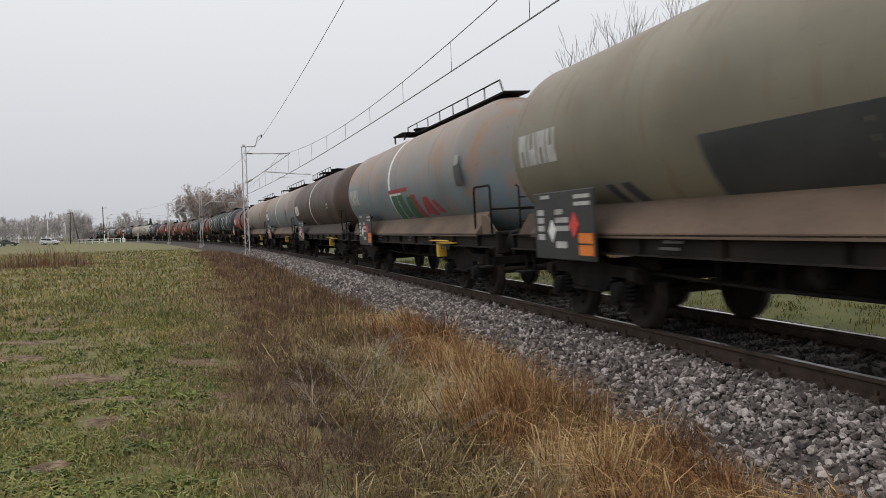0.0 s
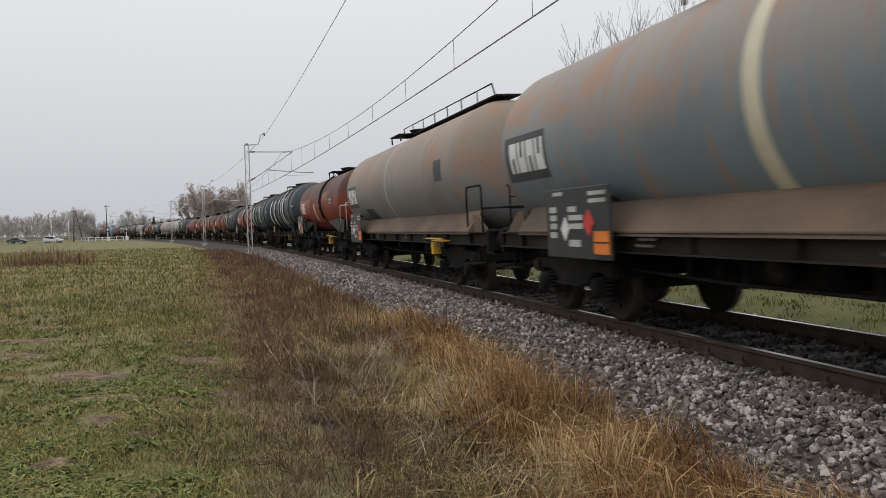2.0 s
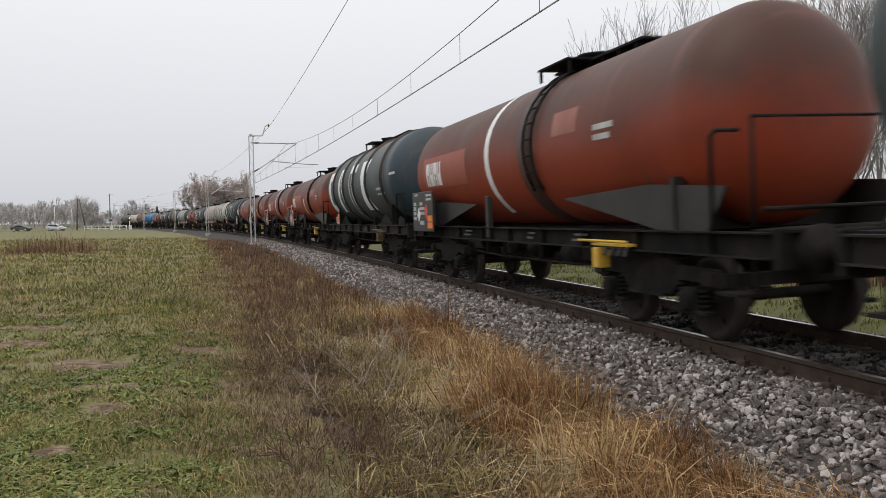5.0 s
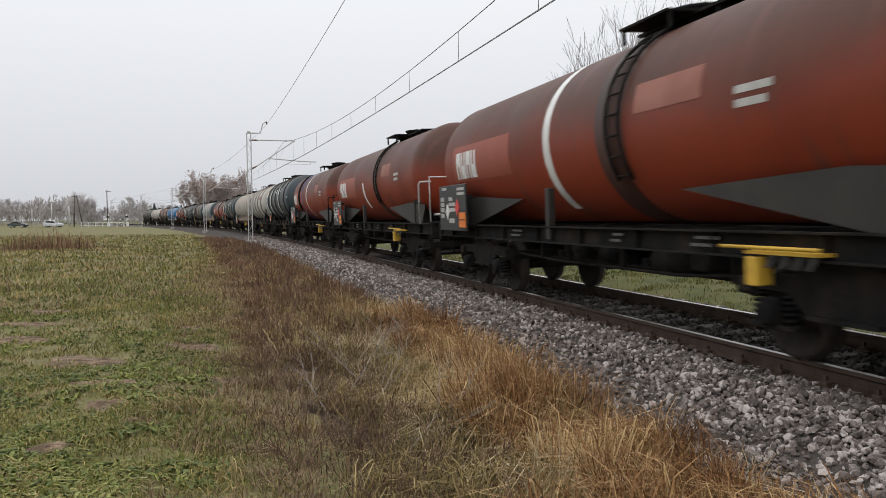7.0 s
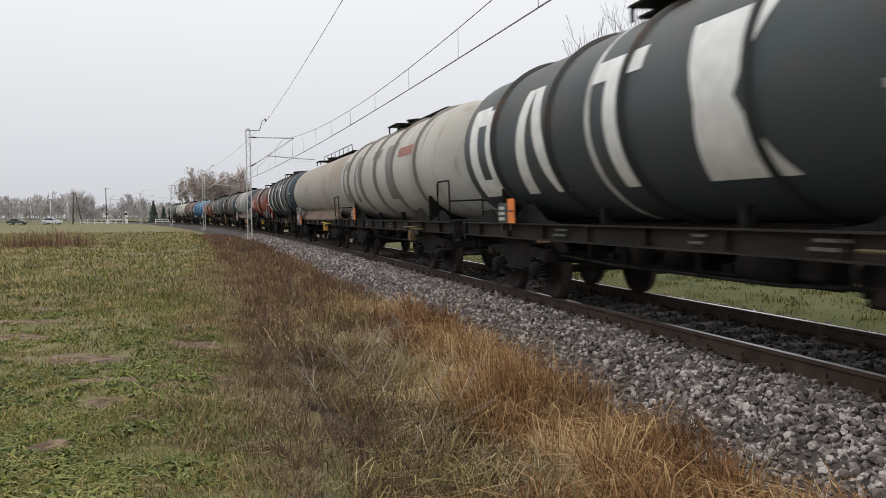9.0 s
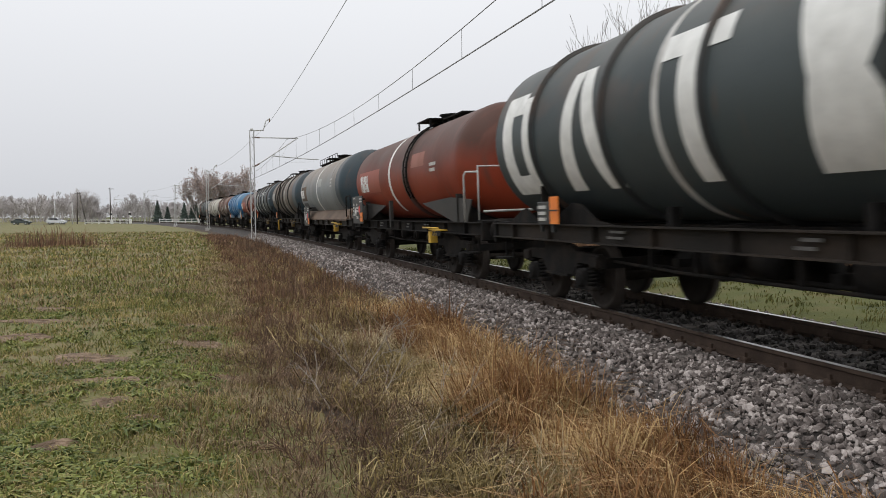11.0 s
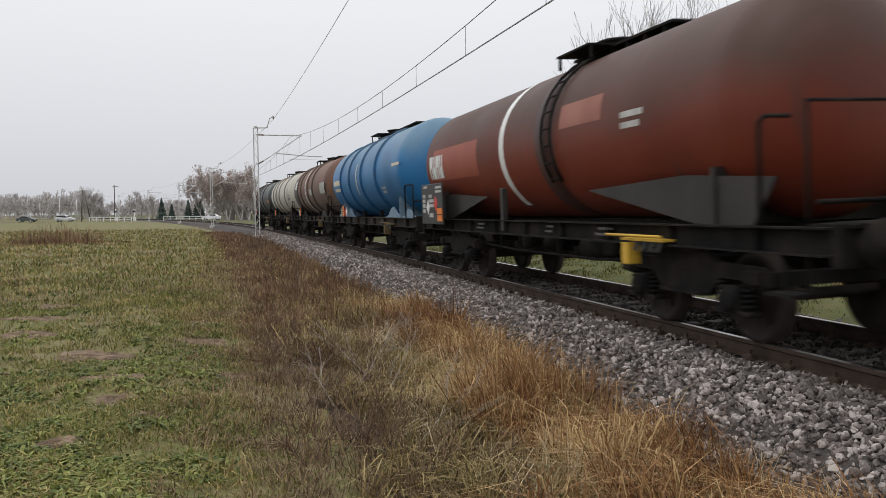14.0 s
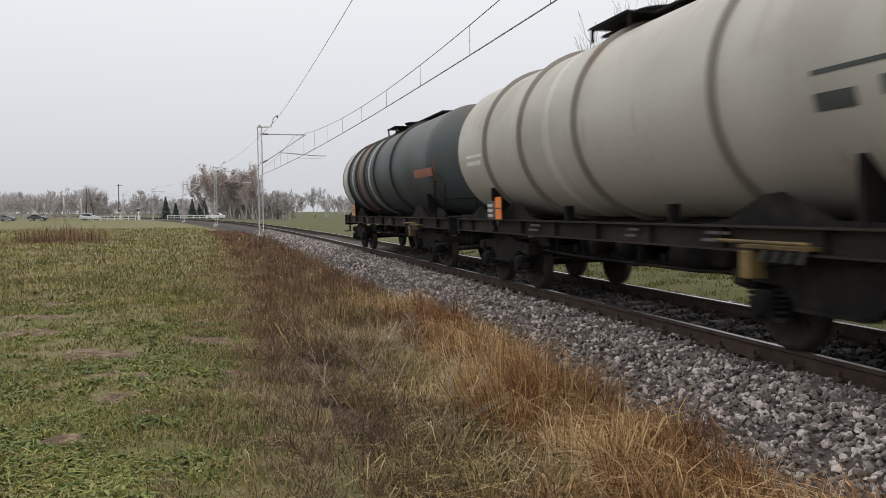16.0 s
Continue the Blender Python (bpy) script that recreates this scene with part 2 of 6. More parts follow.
def tube(bm, pts, r, sides=6, closed_ends=True):
    """A round bar along a polyline."""
    pts = [Vector(p) for p in pts]
    rings = []
    for i, p in enumerate(pts):
        d = ((pts[min(i + 1, len(pts) - 1)] - p).normalized() + (p - pts[max(i - 1, 0)]).normalized())
        d = d.normalized() if d.length > 1e-6 else Vector((0, 0, 1))
        a = d.orthogonal().normalized() if i == 0 else (rings_a - d * rings_a.dot(d)).normalized()
        rings_a = a
        b = d.cross(a)
        rr = r[i] if isinstance(r, (list, tuple)) else r
        rings.append([bm.verts.new(p + (a * math.cos(2 * math.pi * k / sides) + b * math.sin(2 * math.pi * k / sides)) * rr) for k in range(sides)])
    for u, v in zip(rings, rings[1:]):
        for k in range(sides):
            f = bm.faces.new((u[k], u[(k + 1) % sides], v[(k + 1) % sides], v[k]))
            f.smooth = True
    if closed_ends:
        bm.faces.new(rings[0][::-1])
        bm.faces.new(rings[-1])
    return bm


def spin(bm, prof, axis="X", n=40, centre=(0, 0, 0), caps=False):
    """Turns a profile of (along, radius) round an axis."""
    rings = []
    for a, r in prof:
        ring = []
        for k in range(n):
            c, s = r * math.cos(2 * math.pi * k / n), r * math.sin(2 * math.pi * k / n)
            p = (a, c, s) if axis == "X" else (c, a, s) if axis == "Y" else (c, s, a)
            ring.append(bm.verts.new(Vector(p) + Vector(centre)))
        rings.append(ring)
    for u, v in zip(rings, rings[1:]):
        for k in range(n):
            f = bm.faces.new((u[k], u[(k + 1) % n], v[(k + 1) % n], v[k]))
            f.smooth = True
    if caps:
        bm.faces.new(rings[0][::-1])
        bm.faces.new(rings[-1])
    bmesh.ops.recalc_face_normals(bm, faces=bm.faces)
    return bm


def plate(bm, poly, axis, at, thick):
    """A flat plate from a 2D polygon, in xz (axis Y) or yz (axis X), with a thickness."""
    def p3(a, b, w):
        return (a, w, b) if axis == "Y" else (w, a, b)
    f = [bm.verts.new(p3(a, b, at - thick / 2)) for a, b in poly]
    g = [bm.verts.new(p3(a, b, at + thick / 2)) for a, b in poly]
    bm.faces.new(f)
    bm.faces.new(g[::-1])
    for i in range(len(poly)):
        j = (i + 1) % len(poly)
        bm.faces.new((f[j], f[i], g[i], g[j]))
    bmesh.ops.recalc_face_normals(bm, faces=bm.faces)
    return bm


def bent_patch(bm, quad, r, axis_z, cells=18):
    """A paint patch on the tank's near side: a quad of (x, height round the shell from its middle) bent round the shell."""
    rows = []
    for j in range(cells + 1):
        v = j / cells
        row = []
        for i in range(3):
            u = i / 2
            x = (quad[0][0] * (1 - u) + quad[1][0] * u) * (1 - v) + (quad[3][0] * (1 - u) + quad[2][0] * u) * v
            h = (quad[0][1] * (1 - u) + quad[1][1] * u) * (1 - v) + (quad[3][1] * (1 - u) + quad[2][1] * u) * v
            a = h / r
            row.append(bm.verts.new((x, -r * math.cos(a), axis_z + r * math.sin(a))))
        rows.append(row)
    for a, b in zip(rows, rows[1:]):
        for i in range(2):
            f = bm.faces.new((a[i], a[i + 1], b[i + 1], b[i]))
            f.smooth = True
    return bm


def sweep(s_list, section, closed=True):
    """Sweeps a section of (lat, z) along the track."""
    n = len(section)
    v = np.concatenate([line(np.asarray(s_list), lat, z)[:, None] for lat, z in section], 1).reshape(-1, 3)
    f = []
    for i in range(len(s_list) - 1):
        for k in range(n if closed else n - 1):
            a, b = i * n + k, i * n + (k + 1) % n
            f.append((a, b, b + n, a + n))
    return v, f


# ---- ground, ballast, rails ----
def build_ground():
    ang = np.concatenate([np.arange(-34, 34, 0.45), np.arange(34, 326, 5.0)])
    ang = np.radians(ang)
    rad = [0.5]
    while rad[-1] < 2600:
        rad.append(rad[-1] * 1.032 + 0.03)
    rad = np.array(rad)
    na = len(ang)
    gx = (rad[:, None] * np.sin(ang)[None]).ravel()
    gy = (rad[:, None] * np.cos(ang)[None]).ravel()
    v = np.stack([gx, gy, height(gx, gy)], -1)
    v = np.concatenate([v, [[0, 0, height([0.0], [0.0])[0]]]])
    f = []
    for i in range(len(rad) - 1):
        for k in range(na):
            j = (k + 1) % na
            f.append((i * na + k, i * na + j, (i + 1) * na + j, (i + 1) * na + k))
    me = mesh_of("ground", v, f, True)
    me.materials.append(GROUND)
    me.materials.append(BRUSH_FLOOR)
    me.materials.append(VERGE_FLOOR)
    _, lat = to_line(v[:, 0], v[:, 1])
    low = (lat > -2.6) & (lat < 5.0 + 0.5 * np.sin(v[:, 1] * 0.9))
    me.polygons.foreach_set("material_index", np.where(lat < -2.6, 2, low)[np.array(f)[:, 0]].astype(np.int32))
    return tagged(new("ground", me), "rough autumn meadow of short green grass, dead stalks and bare soil", "ground", kind="structure")


ground = build_ground()
S_NEAR = np.concatenate([np.arange(-60, 60, 1.0), np.arange(60, 640, 4.0)])
bv, bf = sweep(S_NEAR, [(3.0, -1.0), (1.95, -0.27), (0.80, -0.20), (-0.95, -0.20), (-1.95, -0.27), (-3.2, -1.0)])
ballast_me = mesh_of("ballast", bv, bf)
ballast_me.materials.append(BALLAST)
ballast_me.materials.append(SHADEBED)
# the middle top face gets the painted under-train shade
ballast_me.polygons.foreach_set("material_index", np.array([1 if k % 6 == 2 else 0 for k in range(len(bf))], np.int32))
ballast = tagged(new("ballast", ballast_me), "bed of grey crushed stone under a railway track", "ballast", kind="structure")

track = tagged(new("railway_track"), "single railway track with rusty rails on timber sleepers", "railway track", kind="structure")
RAIL = [(-0.036, 0.0), (0.036, 0.0), (0.036, -0.035), (0.009, -0.05), (0.009, -0.145), (0.075, -0.16), (0.075, -0.172), (-0.075, -0.172), (-0.075, -0.16), (-0.009, -0.145), (-0.009, -0.05), (-0.036, -0.035)]
for side in (0.753, -0.753):
    rv, rf = sweep(S_NEAR, [(side + a, b) for a, b in RAIL])
    me = mesh_of("rail", rv, rf)
    rail = part("rail", me, RAILSIDE, track, "rusty steel rail")
    tv, tf = sweep(S_NEAR, [(side - 0.028, 0.003), (side + 0.028, 0.003), (side + 0.028, 0.0005), (side - 0.028, 0.0005)])
    part("running_surface", mesh_of("running_surface", tv, tf), RAILTOP, rail, "bright worn rail head")


def track_pose(s, lat=0.0, z=0.0):
    p = line(np.array([s]), lat, z)[0]
    th = float(np.interp(s, S_TAB, TH_TAB))
    return Matrix.Translation(p) @ Matrix.Rotation(th, 4, "Z") @ Matrix.Rotation(-CANT, 4, "Y")


def moving_pose(s, half):
    """A wagon on its two bogies: x towards the front of the train (s falling), near side -y."""
    a, b = Vector(line(np.array([s - half]))[0]), Vector(line(np.array([s + half]))[0])
    x = (a - b).normalized()
    th = float(np.interp(s, S_TAB, TH_TAB))
    y = Vector((math.cos(th), math.sin(th), CANT)).normalized()
    y = (y - x * y.dot(x)).normalized()
    z = x.cross(y)
    m = Matrix((x, y, z)).transposed().to_4x4()
    m.translation = (a + b) / 2
    return m

# ---- tank wagons ----
FAINT = mat("faded_stencil_paint", [(0.06, 0.058, 0.055), (0.13, 0.125, 0.12)], 6, 0.7, 0.05, 25)
AXIS_Z, TANK_R = 2.62, 1.38
KEPT = {}


def kept(key, make):
    """Alike parts share one mesh."""
    if key not in KEPT:
        shape = make()
        if isinstance(shape, bmesh.types.BMesh):
            me = bpy.data.meshes.new(key if isinstance(key, str) else key[0])
            shape.to_mesh(me)
            shape.free()
            shape = me
        KEPT[key] = shape
    return KEPT[key]


def shell(x0, x1, r, dish):
    """A tank shell with dished ends, from x0 to x1."""
    prof = [(0.0, 0.001)] + [(dish - dish * math.cos(a), r * math.sin(a) ** 0.75) for a in [radians(x) for x in (2, 8, 16, 26, 38, 50, 62, 74, 83, 90)]]
    body = [(x, r) for x in np.linspace(x0 + dish + 0.4, x1 - dish - 0.4, 9)]
    return spin(bmesh.new(), [(x0 + x, rr) for x, rr in prof] + body + [(x1 - x, rr) for x, rr in prof[::-1]], "X", 56, (0, 0, AXIS_Z))


def hoop(x, r, wide, proud):
    return spin(bmesh.new(), [(x - wide / 2, r - 0.02), (x - wide / 2 + 0.012, r + proud), (x + wide / 2 - 0.012, r + proud), (x + wide / 2, r - 0.02)], "X", 56, (0, 0, AXIS_Z))


def wheelset_shape():
    bm = bmesh.new()
    for s in (1, -1):
        spin(bm, [(s * (0.69), 0.05), (s * 0.69, 0.39), (s * 0.675, 0.40), (s * 0.675, 0.485), (s * 0.71, 0.487), (s * 0.725, 0.462), (s * 0.81, 0.457), (s * 0.81, 0.39), (s * 0.765, 0.37), (s * 0.75, 0.17), (s * 0.80, 0.13), (s * 0.80, 0.05)], "Y", 32)
        for k in range(4):
            a = k * math.pi / 2
            box(bm, (0.27 * math.cos(a), s * 0.765, 0.27 * math.sin(a)), (0.05, 0.03, 0.05))
    spin(bm, [(-1.02, 0.065), (1.02, 0.065)], "Y", 10)
    return bm


def bogie_side_shape():
    bm = bmesh.new()
    top = [(-1.42, 0.62), (-1.34, 0.80), (-0.62, 0.82), (-0.40, 0.92), (0.40, 0.92), (0.62, 0.82), (1.34, 0.80), (1.42, 0.62), (1.16, 0.58), (1.10, 0.66), (0.68, 0.66), (0.45, 0.45), (-0.45, 0.45), (-0.68, 0.66), (-1.10, 0.66), (-1.16, 0.58)]
    plate(bm, top, "Y", 0.0, 0.09)
    box(bm, (0, -0.06, 0.93), (0.85, 0.10, 0.05))
    box(bm, (0, -0.05, 0.47), (0.85, 0.10, 0.04))
    for x in (-1.25, 1.25):
        box(bm, (x, -0.02, 0.70), (0.22, 0.16, 0.16), 0.02)
    return bm


def axle_box_shape():
    bm = bmesh.new()
    box(bm, (0, 0, 0.46), (0.26, 0.20, 0.28), 0.03)
    spin(bm, [(-0.10, 0.125), (-0.15, 0.12), (-0.16, 0.085), (-0.16, 0.01)], "Y", 16, (0, 0, 0.46))
    box(bm, (0, 0, 0.33), (0.62, 0.18, 0.05), 0.01)
    return bm


def coil_shape():
    bm = bmesh.new()
    pts = [(0.062 * math.cos(a), 0.062 * math.sin(a), 0.36 + 0.27 * a / (2 * math.pi * 5)) for a in np.linspace(0, 2 * math.pi * 5, 46)]
    return tube(bm, pts, 0.018, 5)


def buffer_shape():
    bm = bmesh.new()
    spin(bm, [(0.0, 0.17), (0.03, 0.17), (0.04, 0.125), (0.30, 0.115), (0.31, 0.08), (0.50, 0.08), (0.51, 0.10), (0.545, 0.225), (0.575, 0.225), (0.59, 0.15), (0.592, 0.01)], "X", 24)
    return bm


def brake_gear_shape():
    bm = bmesh.new()
    spin(bm, [(-0.35, 0.02), (-0.34, 0.17), (0.34, 0.17), (0.35, 0.02)], "X", 20, (1.3, -0.55, 0.78))
    spin(bm, [(-0.25, 0.02), (-0.24, 0.13), (0.30, 0.13), (0.31, 0.02)], "X", 20, (-0.4, -0.6, 0.80))
    box(bm, (2.3, -0.75, 0.86), (0.35, 0.3, 0.26), 0.03)
    tube(bm, [(-3.6, -0.85, 0.72), (-1.5, -0.85, 0.66), (1.8, -0.85, 0.66), (3.4, -0.85, 0.74)], 0.022)
    tube(bm, [(-3.2, -0.3, 0.62), (3.2, -0.3, 0.62)], 0.03)
    spin(bm, [(-0.55, 0.02), (-0.52, 0.19), (0.52, 0.19), (0.55, 0.02)], "X", 20, (-1.9, -0.2, 0.72))
    for x in (-3.0, -1.2, 0.6, 2.4):  # air reservoirs along the middle
        spin(bm, [(-0.75, 0.02), (-0.70, 0.20), (0.70, 0.20), (0.75, 0.02)], "X", 16, (x, 0.35, 0.66))
    box(bm, (3.1, -0.6, 0.72), (0.5, 0.45, 0.34), 0.03)
    for x in (-2.2, -1.2, 0.5, 2.9):
        box(bm, (x, -0.85, 0.82), (0.06, 0.06, 0.36))
        box(bm, (x + 0.2, -0.4, 0.74), (0.12, 0.5, 0.10))
    return bm


def valve_shape():
    bm = bmesh.new()
    spin(bm, [(-0.28, 0.02), (-0.27, 0.13), (-0.10, 0.13), (-0.09, 0.09), (0.22, 0.09), (0.23, 0.15), (0.28, 0.15), (0.29, 0.02)], "Y", 18, (0.25, -0.75, 0.86))
    spin(bm, [(0.62, 0.10), (1.25, 0.12)], "Z", 14, (0.0, 0.0, 0.0))
    tube(bm, [(0.0, 0, 0.75), (0.0, -0.55, 0.78), (0.05, -0.95, 0.86)], 0.06, 8)
    return bm


def panel_on(parent, x0, wide, z0, high, y, pieces, small=False):
    """The dark data panel with its plates; all figures and names are plain bars."""
    pn = part("data_panel", boxes(((x0 + wide / 2, y, z0 + high / 2), (wide, 0.03, high), 0.012)), PANEL, parent, "black sheet-metal data panel")
    for bx, bz in ((0.25, 0.1), (wide - 0.25, 0.1), (wide / 2, high - 0.1)):
        part("panel_bracket", boxes(((x0 + bx, y + 0.13, z0 + bz), (0.06, 0.24, 0.06))), STEEL, pn)
    yy = y - 0.019
    for kind, px, pz, w, h in pieces:
        cx, cz = x0 + px * wide, z0 + pz * high
        if kind == "bar":
            part("text_bar", boxes(((cx, yy, cz), (w, 0.008, h))), DULLWHITE, pn)
        elif kind == "orange":
            part("orange_plate", boxes(((cx, yy - 0.006, cz), (w, 0.02, h), 0.006)), ORANGE, pn, "orange hazard plate with a dark rule")
        else:
            b2 = bmesh.new()
            plate(b2, [(cx - w / 2, cz), (cx, cz + h / 2), (cx + w / 2, cz), (cx, cz - h / 2)], "Y", yy - 0.002, 0.01)
            part("hazard_diamond", b2, RED if kind == "red" else WHITE, pn, "red diamond sign" if kind == "red" else "white diamond sign")
        if kind == "orange":
            part("plate_rule", boxes(((cx, yy - 0.018, cz), (w * 0.98, 0.006, 0.022)), ((cx, yy - 0.018, cz + h / 2), (w, 0.006, 0.012)), ((cx, yy - 0.018, cz - h / 2), (w, 0.006, 0.012))), BLACK, pn)
    return pn


PLACARDS = [("bar", 0.22, 0.93, 0.30, 0.05), ("bar", 0.13, 0.70, 0.22, 0.08), ("bar", 0.13, 0.58, 0.22, 0.08), ("bar", 0.13, 0.46, 0.22, 0.08), ("bar", 0.13, 0.33, 0.22, 0.08),
            ("bar", 0.45, 0.70, 0.24, 0.07), ("bar", 0.50, 0.58, 0.42, 0.07), ("bar", 0.50, 0.46, 0.42, 0.07), ("bar", 0.48, 0.22, 0.34, 0.09),
            ("bar", 0.83, 0.90, 0.46, 0.05), ("bar", 0.83, 0.80, 0.46, 0.05), ("white", 0.33, 0.42, 0.26, 0.32), ("red", 0.70, 0.50, 0.30, 0.34), ("orange", 0.88, 0.24, 0.40, 0.30)]


def strokes(bm, items, r):
    for q in items:
        bent_patch(bm, q, r, AXIS_Z)
    bmesh.ops.remove_doubles(bm, verts=bm.verts, dist=0.0005)
    return bm


def quad(x0, x1, h0, h1, lean=0.0):
    return [(x0, h0), (x1, h0), (x1 + lean, h1), (x0 + lean, h1)]


def wagon(sp):
    """One tank wagon. Front is +x, the camera's side is -y."""
    L, style = sp["length"], sp["style"]
    h, piv = L / 2, (L - 4.6) / 2
    w = tagged(new("tank_wagon"), sp["label"], "tank wagon", "tank wagons of one goods train")
    R = {"red": 1.23, "ringed": 1.34, "skirted": 1.345}.get(style, TANK_R)
    nose = h - {"red": 0.75, "skirted": 1.03, "ringed": 0.62}[style]  # the front platform is deeper than the rear one
    dz = {"skirted": -0.10, "red": -0.16, "ringed": -0.05}[style]
    tank = part("tank", shell(-h - 0.2, nose, R, 0.62), sp["paint"], w, sp.get("tank_label", ""), at=Matrix.Translation((0, 0, dz)))
    # hoops and bands
    # rings wear a darker paint that imitates the shadow along their edges
    for x in sp.get("rings", []):
        part("stiffening_ring", hoop(x * h, R, 0.085, 0.065), sp.get("ring_paint", sp["paint"]), tank)
    for x, wide, m in sp.get("bands", []):
        if wide > 0.5 and x > 0:  # the whole front end in another colour
            bm = spin(bmesh.new(), [(x * h - wide / 2, R - 0.01), (x * h - wide / 2 + 0.01, R + 0.006)] + [(nose - 0.62 + 0.626 * math.cos(a), 0.001 + (R + 0.006) * math.sin(a) ** 0.75) for a in [radians(v) for v in (90, 83, 74, 62, 50, 38, 26, 16, 8, 2, 0)]], "X", 56, (0, 0, AXIS_Z))
            part("painted_end", bm, m, tank, "dark slate-blue painted end")
            continue
        lo, hi = x * h - wide / 2, min(x * h + wide / 2, nose - 0.60)
        part("painted_band", hoop((lo + hi) / 2, R - 0.002, hi - lo, 0.022 if m is BLUEBELT else 0.006), m, tank, "blue strap" if m is BLUEBELT else "pale painted band")
    # welded rim where the dished end begins
    for x in (-h + 0.42, nose - 0.62):
        part("end_seam", hoop(x, R, 0.035, 0.004), sp["paint"], tank)
    for x, wide in sp.get("seams", []):
        part("weld_seam", hoop(x * h, R, 0.045, 0.005), sp["paint"], tank)
    # underframe
    for y in (-1.16, 1.16):
        bm = boxes(((0, y, 1.09), (L + 0.3, 0.02, 0.24)), ((0, y + math.copysign(0.05, -y) * -1, 1.205), (L + 0.3, 0.12, 0.018)), ((0, y + math.copysign(0.05, -y) * -1, 0.975), (L + 0.3, 0.12, 0.018)))
        for k in range(9):
            box(bm, (-h + 0.8 + k * (L - 1.6) / 8, y - math.copysign(0.04, y) * -1, 1.09), (0.02, 0.09, 0.22))
        part("side_sill", bm, sp.get("sill", SILL), w, "dusty steel side sill")
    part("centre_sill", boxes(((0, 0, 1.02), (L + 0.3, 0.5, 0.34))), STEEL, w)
    for s in (1, -1):
        part("headstock", boxes(((s * (h + 0.2), 0, 1.06), (0.10, 2.45, 0.40), 0.02), ((s * (h + 0.05), 0, 1.22), (0.5, 2.3, 0.03))), STEEL, w)
        for y in (-0.875, 0.875):
            part("buffer", kept("buffer", buffer_shape), STEEL, w, at=Matrix.Translation((s * (h + 0.25), y, 1.06)) @ Matrix.Rotation(0 if s > 0 else math.pi, 4, "Z"))
        part("coupling", kept("coupling", lambda: boxes(((0.15, 0, 1.04), (0.34, 0.07, 0.12), 0.02), ((0.40, 0, 0.95), (0.30, 0.12, 0.05), 0.01), ((0.50, 0, 0.85), (0.05, 0.16, 0.30), 0.01))), STEEL, w, at=Matrix.Translation((s * (h + 0.2), 0, 0)) @ Matrix.Rotation(0 if s > 0 else math.pi, 4, "Z"))
        # bogie
        bg = part("bogie", kept("bogie", lambda: boxes(((0, 0, 0.74), (0.5, 2.0, 0.2), 0.02), ((-1.3, 0, 0.68), (0.12, 2.0, 0.14)), ((1.3, 0, 0.68), (0.12, 2.0, 0.14)))), STEEL, w, at=Matrix.Translation((s * piv, 0, 0)))
        for y in (-1.02, 1.02):
            part("side_frame", kept("side_frame", bogie_side_shape), STEEL, bg, at=Matrix.Translation((0, y, 0)) @ Matrix.Rotation(0 if y < 0 else math.pi, 4, "Z"))
            for x in (-0.9, 0.9):
                part("axle_box", kept("axle_box", axle_box_shape), STEEL, bg, at=Matrix.Translation((x, y, 0)) @ Matrix.Rotation(0 if y < 0 else math.pi, 4, "Z"))
                if y < 0:
                    for dx in (-0.22, 0.22):
                        part("coil_spring", kept("coil_spring", coil_shape), STEEL, bg, at=Matrix.Translation((x + dx, y, 0)))
        for x in (-0.9, 0.9):
            ws = part("wheelset", kept("wheelset", wheelset_shape), TYRE, w, "steel wheels on one axle", at=Matrix.Translation((s * piv + x, 0, 0.458)))
            sp.setdefault("wheelsets", []).append((ws, s * piv + x))
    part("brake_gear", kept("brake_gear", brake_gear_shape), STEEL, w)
    part("outlet_valve", kept("outlet_valve", valve_shape), STEEL, w, at=Matrix.Translation((-0.8, 0, 0)))
    # supports
    sup = sp.get("support", STEEL)
    if style == "skirted":
        for y in (-1, 1):
            bm = bmesh.new()
            prof = [(-1.27, 1.17), (-1.27, 1.23), (-1.02, 1.56), (-0.95, 1.62), (-0.93, 1.55), (-1.18, 1.20)]
            plate(bm, [(y * -a, b) for a, b in prof], "X", 0.0, L - 1.5)
            part("tank_skirt", bm, sup, w, "rusty brown sheet-metal skirt")
        for s in (1, -1):
            for y in (-1.14, 1.14):
                bm = bmesh.new()
                plate(bm, [(s * (h - 0.75), 1.2), (s * (h + 0.10), 1.2), (s * (h - 0.45), 1.54), (s * (h - 0.75), 1.56)], "Y", y, 0.03)
                part("end_gusset", bm, sup, w)
    elif style == "red":
        for s in (1, -1):
            for y in (-1.10, 1.10):
                bm = bmesh.new()
                plate(bm, [(s * (h - 1.9), 1.2), (s * (h - 4.6), 1.64), (s * (h - 2.2), 1.74), (s * (h - 0.65), 1.66), (s * (h - 1.0), 1.2)], "Y", y, 0.03)
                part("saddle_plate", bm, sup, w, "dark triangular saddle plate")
            part("saddle_web", boxes(((s * (h - 1.6), 0, 1.5), (0.06, 2.3, 0.6))), sup, w)
    else:
        for s in (1, -1):
            for y in (-1.17, 1.17):
                bm = bmesh.new()
                plate(bm, [(s * (h - 4.3), 1.2), (s * (h - 3.7), 1.27), (s * (h - 3.2), 1.50), (s * (h - 2.9), 1.52), (s * (h - 2.2), 1.26), (s * (h - 1.6), 1.25), (s * (h - 1.1), 1.46), (s * (h - 0.85), 1.42), (s * (h - 0.25), 1.2)], "Y", y * 0.93, 0.03)
                part("saddle_plate", bm, sup, w)
            part("saddle_web", boxes(((s * (h - 1.9), 0, 1.5), (0.06, 2.3, 0.6))), sup, w)
